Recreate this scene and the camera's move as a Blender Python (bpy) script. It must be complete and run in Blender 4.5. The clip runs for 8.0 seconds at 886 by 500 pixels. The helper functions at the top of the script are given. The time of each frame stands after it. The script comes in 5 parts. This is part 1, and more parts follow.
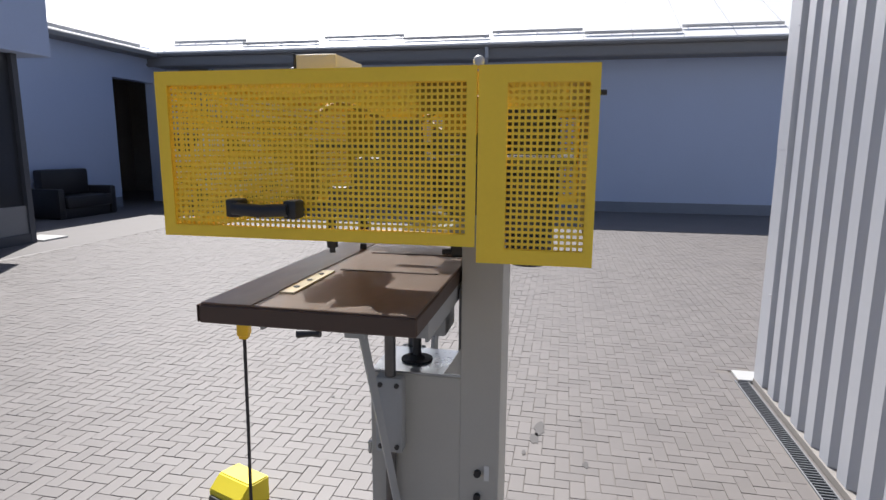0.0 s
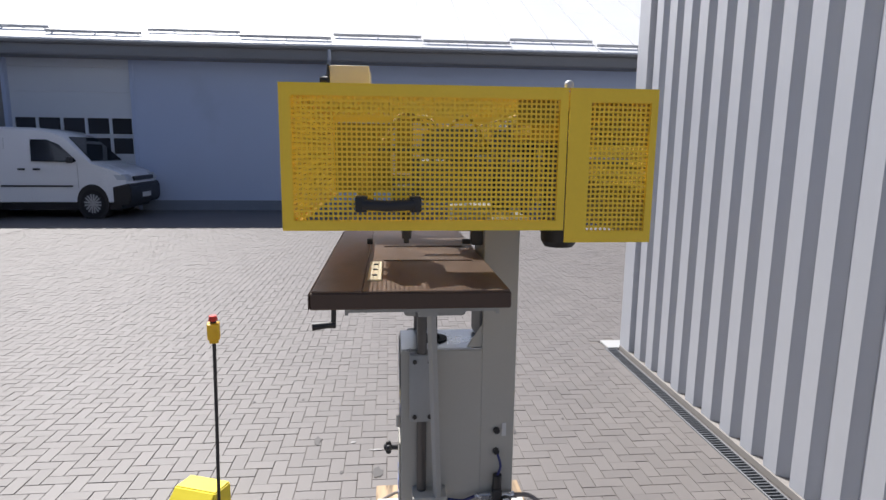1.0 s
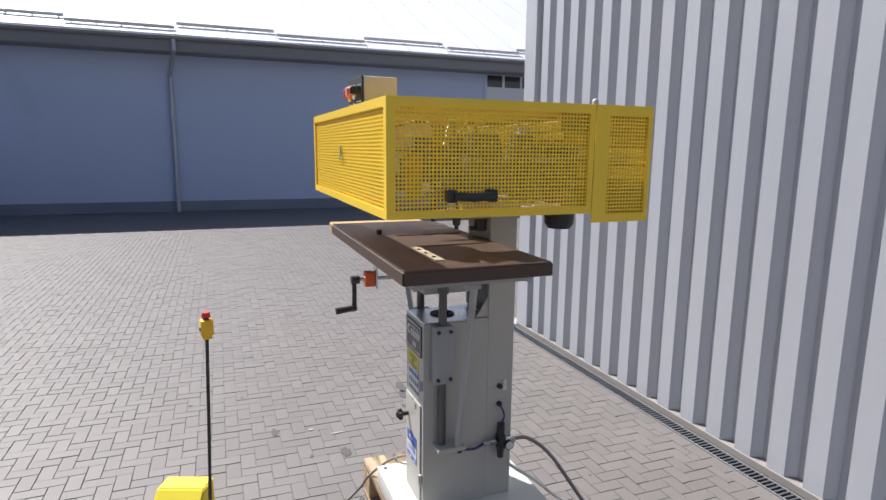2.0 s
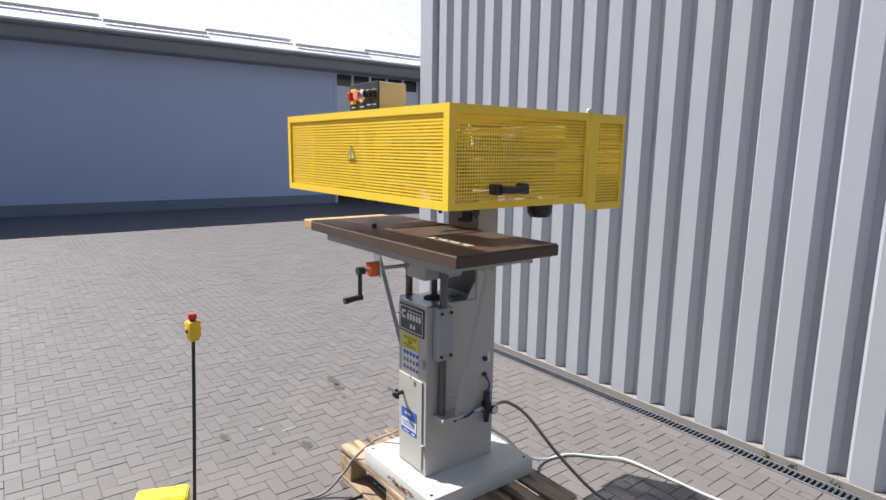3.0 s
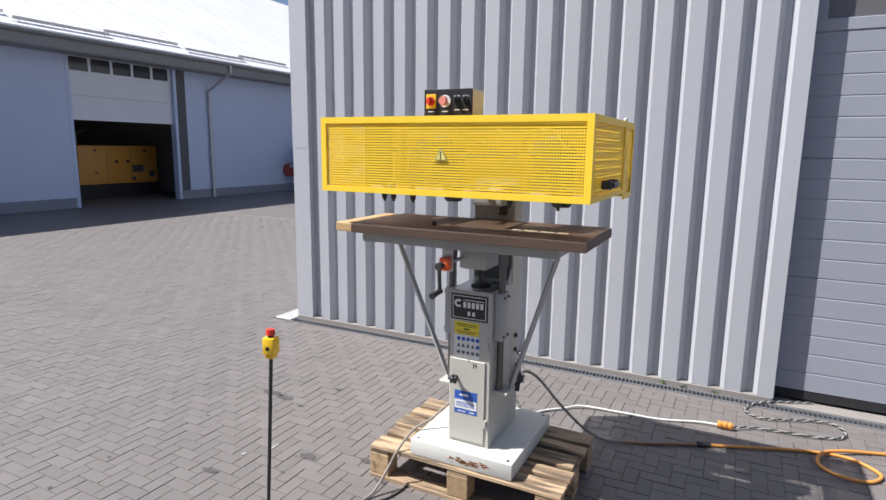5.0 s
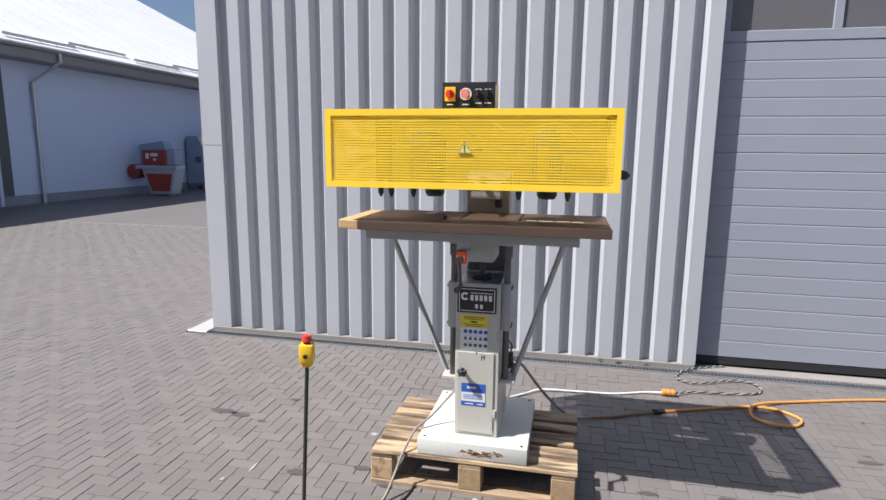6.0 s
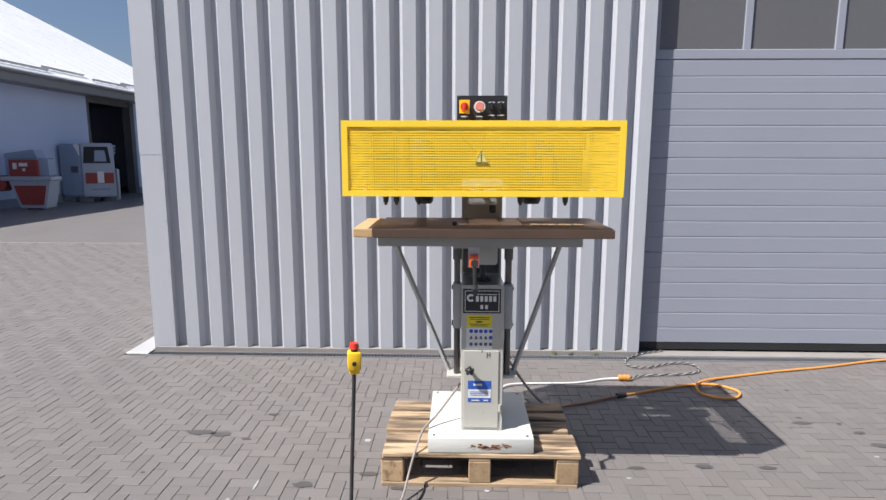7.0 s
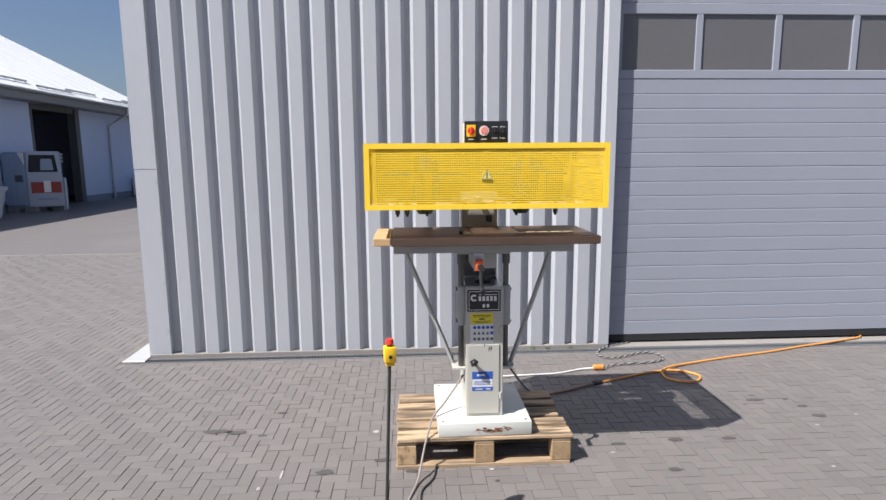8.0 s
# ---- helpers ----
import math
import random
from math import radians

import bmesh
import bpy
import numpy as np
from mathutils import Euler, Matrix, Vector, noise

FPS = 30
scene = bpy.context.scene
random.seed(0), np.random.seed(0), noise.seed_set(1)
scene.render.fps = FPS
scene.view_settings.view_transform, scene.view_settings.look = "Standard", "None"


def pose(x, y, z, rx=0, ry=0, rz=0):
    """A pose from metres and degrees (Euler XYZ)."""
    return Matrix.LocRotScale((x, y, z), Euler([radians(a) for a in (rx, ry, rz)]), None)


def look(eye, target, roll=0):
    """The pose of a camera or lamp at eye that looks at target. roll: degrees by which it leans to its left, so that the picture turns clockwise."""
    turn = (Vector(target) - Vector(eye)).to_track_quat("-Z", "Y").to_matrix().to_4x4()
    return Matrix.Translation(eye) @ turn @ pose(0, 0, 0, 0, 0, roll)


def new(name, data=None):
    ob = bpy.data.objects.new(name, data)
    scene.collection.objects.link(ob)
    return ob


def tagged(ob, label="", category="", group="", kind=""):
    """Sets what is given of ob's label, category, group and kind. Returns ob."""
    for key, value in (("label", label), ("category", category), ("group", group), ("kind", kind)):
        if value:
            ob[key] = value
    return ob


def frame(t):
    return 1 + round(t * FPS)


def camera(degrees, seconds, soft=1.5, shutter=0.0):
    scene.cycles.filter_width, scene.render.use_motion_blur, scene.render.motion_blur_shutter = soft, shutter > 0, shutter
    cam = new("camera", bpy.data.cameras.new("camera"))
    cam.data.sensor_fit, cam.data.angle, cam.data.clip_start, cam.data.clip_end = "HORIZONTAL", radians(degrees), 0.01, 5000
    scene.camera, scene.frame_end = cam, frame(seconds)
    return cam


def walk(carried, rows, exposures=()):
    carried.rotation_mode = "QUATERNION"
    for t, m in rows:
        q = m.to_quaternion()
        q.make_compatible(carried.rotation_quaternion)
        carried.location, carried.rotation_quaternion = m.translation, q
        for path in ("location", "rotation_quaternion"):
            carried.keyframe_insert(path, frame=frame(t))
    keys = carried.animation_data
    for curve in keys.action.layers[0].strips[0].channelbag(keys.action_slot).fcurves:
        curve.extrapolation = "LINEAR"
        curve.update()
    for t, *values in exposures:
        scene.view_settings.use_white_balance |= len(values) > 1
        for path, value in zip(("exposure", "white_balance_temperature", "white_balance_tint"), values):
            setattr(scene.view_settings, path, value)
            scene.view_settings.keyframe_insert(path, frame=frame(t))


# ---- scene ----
cam = camera(74.4, 8.0)
PATH = [
    (0, (0.204, 0.13, 1.606), (-0.194, 2.059, 1.26), 0.4),
    (0.5, (-0.049, -0.007, 1.608), (-0.105, 1.963, 1.267), 0.7),
    (1, (-0.343, -0.136, 1.605), (-0.161, 1.828, 1.271), 0.6),
    (1.5, (-0.636, -0.207, 1.628), (-0.229, 1.721, 1.285), 0.7),
    (2, (-0.975, -0.303, 1.613), (-0.27, 1.537, 1.273), 0.6),
    (3.5, (-1.927, -0.081, 1.608), (-0.551, 1.331, 1.272), 1.1),
    (4, (-2.205, 0.123, 1.62), (-0.677, 1.369, 1.284), 1.1),
    (4.5, (-2.451, 0.374, 1.628), (-0.806, 1.459, 1.288), 0.9),
    (6, (-2.868, 1.335, 1.585), (-0.941, 1.752, 1.247), 0.6),
    (6.5, (-2.93, 1.604, 1.581), (-0.967, 1.803, 1.252), 0.5),
    (7, (-3.043, 1.842, 1.598), (-1.069, 1.895, 1.281), 0.1),
    (7.5, (-3.196, 1.986, 1.622), (-1.223, 1.875, 1.313), -0.1),
    (8, (-3.375, 2.117, 1.669), (-1.401, 2.008, 1.362), -0.4),
]
walk(cam, [(t, look(eye, target, roll)) for t, eye, target, roll in PATH],
     exposures=[(0.0, 0.37, 6220, 11), (1.5, 0.38, 6220, 11), (3.5, 0.48, 6220, 11), (4.5, 0.48, 6220, 11), (6.0, 0.46, 6220, 11), (8.0, 0.45, 6220, 11)])

# ---- light ----
SUN_TO = Vector((-0.3765, 0.669, 1.0)).normalized()
world = bpy.data.worlds.new("sky_world")
scene.world = world
world.use_nodes = True
wn = world.node_tree.nodes
wl = world.node_tree.links
wn.clear()
w_out = wn.new("ShaderNodeOutputWorld")
w_bg = wn.new("ShaderNodeBackground")
w_bg.inputs["Strength"].default_value = 0.059
w_sky = wn.new("ShaderNodeTexSky")
w_sky.sky_type = "NISHITA"
w_sky.sun_disc = False
w_sky.sun_elevation = math.asin(SUN_TO.z)
w_sky.sun_rotation = math.atan2(SUN_TO.x, SUN_TO.y)
w_sky.air_density, w_sky.dust_density, w_sky.ozone_density = 1.1, 2.0, 1.3
w_co = wn.new("ShaderNodeTexCoord")
w_map = wn.new("ShaderNodeMapping")
w_map.inputs["Scale"].default_value = (1.0, 1.0, 2.4)
w_noise = wn.new("ShaderNodeTexNoise")
w_noise.inputs["Scale"].default_value = 7.0
w_noise.inputs["Detail"].default_value = 6.0
w_ramp = wn.new("ShaderNodeValToRGB")
w_ramp.color_ramp.elements[0].position = 0.62
w_ramp.color_ramp.elements[1].position = 0.78
w_mix = wn.new("ShaderNodeMix")
w_mix.data_type = "RGBA"
w_mix.inputs["B"].default_value = (7.5, 7.6, 8.0, 1)
wl.new(w_co.outputs["Generated"], w_map.inputs["Vector"])
wl.new(w_map.outputs["Vector"], w_noise.inputs["Vector"])
wl.new(w_noise.outputs["Fac"], w_ramp.inputs["Fac"])
wl.new(w_ramp.outputs["Color"], w_mix.inputs["Factor"])
w_blue = wn.new("ShaderNodeMix")
w_blue.data_type = "RGBA"
w_blue.blend_type = "MULTIPLY"
w_blue.inputs["Factor"].default_value = 1.0
w_blue.inputs["B"].default_value = (0.955, 1.0, 1.14, 1)
wl.new(w_sky.outputs["Color"], w_blue.inputs["A"])
wl.new(w_blue.outputs["Result"], w_mix.inputs["A"])
wl.new(w_mix.outputs["Result"], w_bg.inputs["Color"])
wl.new(w_bg.outputs["Background"], w_out.inputs["Surface"])

sun = new("sun", bpy.data.lights.new("sun", "SUN"))
sun.data.energy = 5.75
sun.data.angle = radians(0.4)
sun.data.color = (1.0, 0.955, 0.89)
sun.matrix_world = look(SUN_TO * 40, (0, 0, 0))


# ---- materials ----
def material(name, colour, rough=0.6, metal=0.0, vary=0.12, scale=3.0, fine=60.0, bump=0.0, stain=None, amount=0.0, stain_scale=2.0,
             stretch=(1, 1, 1), coat=0.0, per_piece=0.0, spec=0.5):
    """Principled surface with broad and fine variation, optional stains of another colour, and relief."""
    m = bpy.data.materials.new(name)
    m.use_nodes = True
    n, l = m.node_tree.nodes, m.node_tree.links
    b = n["Principled BSDF"]
    b.inputs["Metallic"].default_value = metal
    b.inputs["Coat Weight"].default_value = coat
    b.inputs["Specular IOR Level"].default_value = spec
    co = n.new("ShaderNodeTexCoord")
    mp = n.new("ShaderNodeMapping")
    mp.inputs["Scale"].default_value = stretch
    l.new(co.outputs["Object"], mp.inputs["Vector"])

    def noise_tex(s, detail=5.0):
        t = n.new("ShaderNodeTexNoise")
        t.inputs["Scale"].default_value = s
        t.inputs["Detail"].default_value = detail
        l.new(mp.outputs["Vector"], t.inputs["Vector"])
        return t

    def maths(op, a, c):
        q = n.new("ShaderNodeMath")
        q.operation = op
        for k, v in ((0, a), (1, c)):
            if hasattr(v, "is_linked"):
                l.new(v, q.inputs[k])
            else:
                q.inputs[k].default_value = v
        return q.outputs[0]

    broad, grain = noise_tex(scale), noise_tex(fine, 3.0)
    both = maths("ADD", maths("MULTIPLY", broad.outputs["Fac"], 0.65), maths("MULTIPLY", grain.outputs["Fac"], 0.35))
    value = maths("ADD", maths("MULTIPLY", maths("SUBTRACT", both, 0.5), 2.6 * vary), 1.0)
    if per_piece:
        info, geo = n.new("ShaderNodeObjectInfo"), n.new("ShaderNodeNewGeometry")
        r = maths("FRACT", maths("ADD", info.outputs["Random"], geo.outputs["Random Per Island"]), 0.0)
        value = maths("MULTIPLY", value, maths("ADD", maths("MULTIPLY", r, per_piece), 1.0 - per_piece * 0.5))
    hsv = n.new("ShaderNodeHueSaturation")
    hsv.inputs["Color"].default_value = (*colour, 1)
    l.new(value, hsv.inputs["Value"])
    out = hsv.outputs["Color"]
    if stain:
        st = noise_tex(stain_scale, 8.0)
        rp = n.new("ShaderNodeValToRGB")
        rp.color_ramp.elements[0].position = 0.72 - amount * 0.4
        rp.color_ramp.elements[1].position = 0.80 - amount * 0.3
        l.new(st.outputs["Fac"], rp.inputs["Fac"])
        mx = n.new("ShaderNodeMix")
        mx.data_type = "RGBA"
        mx.inputs["B"].default_value = (*stain, 1)
        l.new(rp.outputs["Color"], mx.inputs["Factor"])
        l.new(out, mx.inputs["A"])
        out = mx.outputs["Result"]
    l.new(out, b.inputs["Base Color"])
    l.new(maths("ADD", maths("MULTIPLY", maths("SUBTRACT", both, 0.5), 0.35), rough), b.inputs["Roughness"])
    if bump:
        bp = n.new("ShaderNodeBump")
        bp.inputs["Strength"].default_value = bump
        bp.inputs["Distance"].default_value = 0.004
        l.new(both, bp.inputs["Height"])
        l.new(bp.outputs["Normal"], b.inputs["Normal"])
    return m


def wood(name, colour, dark, along="Y", amount=0.45):
    """Sawn wood with stretched grain and a few darker streaks."""
    s = {"X": (4, 34, 34), "Y": (34, 4, 34), "Z": (34, 34, 4)}[along]
    return material(name, colour, 0.75, vary=0.36, scale=0.9, fine=3.0, bump=0.6, stain=dark, amount=amount, stain_scale=0.8, stretch=s, per_piece=0.45)


M_PAVE = material("concrete_paver", (0.164, 0.149, 0.141), 0.56, spec=0.5, vary=0.10, scale=2.2, fine=140, bump=0.35, stain=(0.12, 0.115, 0.11), amount=0.10, stain_scale=1.1, per_piece=0.14)
M_JOINT = material("joint_sand", (0.190, 0.172, 0.158), 0.95, vary=0.2, scale=4, fine=200, bump=0.3)
M_YARD = material("yard_paving", (0.158, 0.144, 0.138), 0.56, spec=0.5, vary=0.12, scale=0.8, fine=12, bump=0.2, stain=(0.13, 0.125, 0.12), amount=0.08, stain_scale=0.5)
M_SILL = material("worn_concrete_sill", (0.27, 0.25, 0.23), 0.8, vary=0.18, scale=3, fine=60, bump=0.2, stain=(0.15, 0.14, 0.13), amount=0.2, stain_scale=4)
M_STAIN = material("oil_stain", (0.080, 0.074, 0.071), 0.6, vary=0.3, scale=8, fine=60)
M_MARK = material("white_mark", (0.38, 0.37, 0.36), 0.8, vary=0.3, scale=10, fine=60)
M_CLAD = material("grey_coated_sheet", (0.436, 0.448, 0.482), 0.45, vary=0.07, scale=1.2, fine=30, bump=0.03, stretch=(1, 1, 0.25), spec=0.95)
M_GATE = material("gate_panel_grey", (0.300, 0.315, 0.365), 0.46, vary=0.05, scale=1.5, fine=80, bump=0.06)
M_GLASS = material("smoked_pane", (0.035, 0.037, 0.042), 0.12, vary=0.1, scale=1.0, fine=20)
M_PANE = material("grey_gate_pane", (0.135, 0.132, 0.135), 0.22, vary=0.08, scale=1.0, fine=20)
M_RUBBER = material("black_rubber", (0.018, 0.018, 0.02), 0.7, vary=0.2, scale=6, fine=80, bump=0.1)
M_HALL = material("hall_wall_paint", (0.43, 0.51, 0.69), 0.7, vary=0.07, scale=0.5, fine=25, bump=0.1, stain=(0.39, 0.46, 0.62), amount=0.12, stain_scale=0.35)
M_PLINTH = material("hall_plinth", (0.19, 0.215, 0.27), 0.8, vary=0.2, scale=1.0, fine=30, bump=0.1)
M_FASCIA = material("eave_sheet", (0.21, 0.215, 0.225), 0.55, vary=0.12, scale=1.0, fine=20, stretch=(0.3, 1, 3))
M_ROOF = material("white_roof_sheet", (0.80, 0.80, 0.795), 0.5, vary=0.06, scale=0.5, fine=14, stain=(0.66, 0.66, 0.65), amount=0.12, stain_scale=0.9)
M_GUARD = material("snow_guard_metal", (0.55, 0.55, 0.55), 0.5, metal=0.3, vary=0.12, scale=2, fine=30)
M_WHITE = material("white_door_panel", (0.60, 0.64, 0.70), 0.5, vary=0.05, scale=1, fine=40)
M_DARK = material("dark_interior", (0.40, 0.375, 0.335), 0.9, vary=0.25, scale=0.7, fine=12)
M_STEELDK = material("dark_frame_steel", (0.075, 0.08, 0.09), 0.6, vary=0.2, scale=2, fine=30)
M_PIPE = material("zinc_pipe", (0.42, 0.44, 0.48), 0.45, metal=0.4, vary=0.1, scale=3, fine=30)
M_YELLOW = material("yellow_guard_paint", (0.97, 0.660, 0.046), 0.42, vary=0.07, scale=5, fine=120, bump=0.04, spec=0.45)
# Guard yellow darkened to imitate the shade inside the cover.
M_YELSHADE = material("yellow_inner_shaded", (0.42, 0.27, 0.025), 0.5, vary=0.12, scale=7, fine=90)
M_GREY = material("machine_grey_paint", (0.47, 0.455, 0.405), 0.45, vary=0.06, scale=4, fine=110, bump=0.05, stain=(0.36, 0.355, 0.33), amount=0.06, stain_scale=6)
# Own grey of the brackets; on the lift casting it imitates shade.
M_GREYDK = material("bracket_and_shade_grey", (0.38, 0.385, 0.375), 0.5, vary=0.1, scale=6, fine=90, bump=0.06)
M_BASE = material("base_plate_paint", (0.60, 0.60, 0.555), 0.45, vary=0.07, scale=5, fine=90, bump=0.08, stain=(0.30, 0.25, 0.19), amount=0.10, stain_scale=7)
M_RUST = material("rusty_chips", (0.22, 0.085, 0.03), 0.85, vary=0.4, scale=20, fine=120, bump=0.3)
M_TABLE = material("brown_table_board", (0.165, 0.108, 0.072), 0.40, spec=0.65, vary=0.30, scale=2.2, fine=30, bump=0.12, stain=(0.10, 0.063, 0.043), amount=0.25, stain_scale=5, stretch=(1, 0.35, 1))
M_TABFRONT = material("worn_front_board", (0.165, 0.105, 0.069), 0.45, vary=0.42, scale=3.0, fine=34, bump=0.15, stain=(0.085, 0.052, 0.036), amount=0.42, stain_scale=4.5, stretch=(1, 0.4, 1))
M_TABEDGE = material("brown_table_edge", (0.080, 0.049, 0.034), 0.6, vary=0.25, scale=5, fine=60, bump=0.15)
M_LIGHTWOOD = wood("pale_wood", (0.62, 0.42, 0.21), (0.48, 0.30, 0.14))
M_PALLET = wood("pallet_wood", (0.40, 0.285, 0.175), (0.135, 0.098, 0.066), amount=0.62)
M_BLOCK = wood("pallet_block_wood", (0.40, 0.275, 0.155), (0.24, 0.16, 0.09), "X")
M_BLACK = material("black_plastic", (0.022, 0.022, 0.024), 0.42, vary=0.15, scale=8, fine=90)
M_CAST = material("dark_grey_casting", (0.11, 0.112, 0.115), 0.55, vary=0.2, scale=8, fine=80, bump=0.1)
M_IRON = material("dark_iron", (0.06, 0.058, 0.056), 0.45, metal=0.5, vary=0.2, scale=8, fine=80)
M_STEEL = material("bright_steel", (0.55, 0.57, 0.60), 0.3, metal=0.9, vary=0.12, scale=6, fine=80)
M_CHROME = material("ground_rod_steel", (0.13, 0.125, 0.12), 0.35, metal=0.7, vary=0.2, scale=8, fine=60)
M_BEIGE = material("control_box_beige", (0.62, 0.55, 0.39), 0.5, vary=0.06, scale=6, fine=90)
M_RED = material("red_plastic", (0.66, 0.045, 0.025), 0.4, vary=0.1, scale=9, fine=80)
M_ORANGE = material("orange_red_plastic", (0.80, 0.12, 0.03), 0.4, vary=0.1, scale=9, fine=80)
M_PINK = material("faded_red_button", (0.72, 0.25, 0.20), 0.5, vary=0.1, scale=9, fine=60)
M_YPLAST = material("bright_yellow_plastic", (0.87, 0.53, 0.02), 0.42, vary=0.06, scale=8, fine=80)
M_PEDAL = material("yellow_pedal_cover", (0.88, 0.72, 0.04), 0.5, vary=0.06, scale=8, fine=80)
M_BLUE = material("blue_label", (0.03, 0.10, 0.42), 0.5, vary=0.06, scale=9, fine=60)
M_LABELW = material("white_label", (0.70, 0.70, 0.68), 0.5, vary=0.06, scale=9, fine=60)
M_TRI = material("pale_triangle", (0.80, 0.70, 0.22), 0.5, vary=0.05, scale=9, fine=60)
M_LABELY = material("yellow_label", (0.74, 0.60, 0.03), 0.5, vary=0.06, scale=9, fine=60)
M_WCABLE = material("white_cable", (0.70, 0.69, 0.66), 0.5, vary=0.1, scale=9, fine=60)
M_GCABLE = material("grey_cable", (0.26, 0.225, 0.20), 0.6, vary=0.15, scale=9, fine=60)
M_BCABLE = material("black_cable", (0.03, 0.03, 0.032), 0.55, vary=0.15, scale=9, fine=60)
M_OHOSE = material("orange_hose", (0.70, 0.30, 0.065), 0.45, vary=0.1, scale=5, fine=60)
# Hose orange turned brown to imitate its stretch in shadow.
M_HOSESHADE = material("shaded_orange_hose", (0.27, 0.135, 0.07), 0.6, vary=0.2, scale=7, fine=60)
M_BTUBE = material("dark_blue_tube", (0.04, 0.045, 0.16), 0.4, vary=0.1, scale=5, fine=60)
M_VAN = material("white_van_paint", (0.84, 0.84, 0.85), 0.25, vary=0.03, scale=1, fine=30, coat=0.5)
M_VGLASS = material("dark_car_glass", (0.02, 0.023, 0.027), 0.06, vary=0.1, scale=1, fine=20)
M_TYRE = material("tyre_rubber", (0.02, 0.02, 0.021), 0.8, vary=0.2, scale=6, fine=60)
M_RIM = material("silver_wheel_cover", (0.55, 0.56, 0.58), 0.35, metal=0.6, vary=0.06, scale=6, fine=60)
M_LAMP = material("headlamp_lens", (0.55, 0.58, 0.62), 0.1, vary=0.06, scale=6, fine=60)
M_GEN = material("orange_yellow_panel", (0.58, 0.28, 0.055), 0.5, vary=0.08, scale=2, fine=40)
M_MACHW = material("pale_blue_machine", (0.235, 0.295, 0.40), 0.45, vary=0.06, scale=1.5, fine=40)
M_MACHP = material("pale_machine_trim", (0.34, 0.38, 0.45), 0.45, vary=0.06, scale=1.5, fine=40)
M_RULE = material("pale_stop_rule", (0.72, 0.64, 0.45), 0.6, vary=0.15, scale=14, fine=90)
M_MACHR = material("dull_red_machine", (0.27, 0.042, 0.032), 0.5, vary=0.12, scale=2, fine=40)
M_GRASS = material("weed_green", (0.09, 0.14, 0.03), 0.8, vary=0.3, scale=20, fine=80)
M_ALU = material("white_aluminium", (0.52, 0.515, 0.50), 0.45, metal=0.2, vary=0.06, scale=3, fine=40)


# ---- mesh helpers ----
def box(bm, x0, x1, y0, y1, z0, z1, bevel=0.0, seg=1):
    """An axis-parallel block, its edges rounded by bevel."""
    got = bmesh.ops.create_cube(bm, size=1.0)
    vs = got["verts"]
    for v in vs:
        v.co = Vector((x0 + (v.co.x + 0.5) * (x1 - x0), y0 + (v.co.y + 0.5) * (y1 - y0), z0 + (v.co.z + 0.5) * (z1 - z0)))
    if bevel:
        es = list({e for v in vs for e in v.link_edges})
        bmesh.ops.bevel(bm, geom=es, offset=bevel, segments=seg, affect="EDGES", profile=0.5)
    return bm


def cyl(bm, a, b, r, r2=None, seg=16):
    """A round bar from a to b."""
    a, b = Vector(a), Vector(b)
    d = b - a
    m = Matrix.Translation((a + b) / 2) @ d.to_track_quat("Z", "Y").to_matrix().to_4x4()
    bmesh.ops.create_cone(bm, cap_ends=True, segments=seg, radius1=r, radius2=r if r2 is None else r2, depth=d.length, matrix=m)
    return bm


def ball(bm, c, r, squash=1.0):
    bmesh.ops.create_uvsphere(bm, u_segments=14, v_segments=8, radius=r, matrix=Matrix.Translation(c) @ Matrix.Diagonal((1, 1, squash, 1)))
    return bm


def prism(bm, outline, axis, a, b):
    """An outline of (u, v) pairs pushed from a to b along an axis; u, v are the other two axes in order."""
    def at(u, v, w):
        return {"X": (w, u, v), "Y": (u, w, v), "Z": (u, v, w)}[axis]
    p = [bm.verts.new(at(u, v, a)) for u, v in outline]
    q = [bm.verts.new(at(u, v, b)) for u, v in outline]
    n = len(p)
    for i in range(n):
        bm.faces.new((p[i], p[(i + 1) % n], q[(i + 1) % n], q[i]))
    bm.faces.new(p[::-1])
    bm.faces.new(q)
    bmesh.ops.recalc_face_normals(bm, faces=bm.faces)
    return bm


def spline(points, steps=8):
    """Points on a smooth curve through the given ones."""
    p = [Vector(q) for q in points]
    p = [p[0] * 2 - p[1]] + p + [p[-1] * 2 - p[-2]]
    out = []
    for i in range(1, len(p) - 2):
        a, b, c, d = p[i - 1:i + 3]
        for k in range(steps):
            t = k / steps
            out.append(0.5 * (2 * b + (c - a) * t + (2 * a - 5 * b + 4 * c - d) * t * t + (3 * b - a - 3 * c + d) * t ** 3))
    return out + [p[-2]]


def tube(bm, points, r, seg=8):
    """A tube of radius r along points."""
    rings, up = [], Vector((0, 0, 1))
    for i, p in enumerate(points):
        d = (points[min(i + 1, len(points) - 1)] - points[max(i - 1, 0)]).normalized()
        s = d.cross(up)
        s = s.normalized() if s.length > 1e-3 else Vector((1, 0, 0))
        u = s.cross(d)
        rings.append([bm.verts.new(p + r * (math.cos(2 * math.pi * k / seg) * s + math.sin(2 * math.pi * k / seg) * u)) for k in range(seg)])
    for a, b in zip(rings, rings[1:]):
        for k in range(seg):
            bm.faces.new((a[k], a[(k + 1) % seg], b[(k + 1) % seg], b[k]))
    bm.faces.new(rings[0][::-1])
    bm.faces.new(rings[-1])
    bmesh.ops.recalc_face_normals(bm, faces=bm.faces)
    return bm


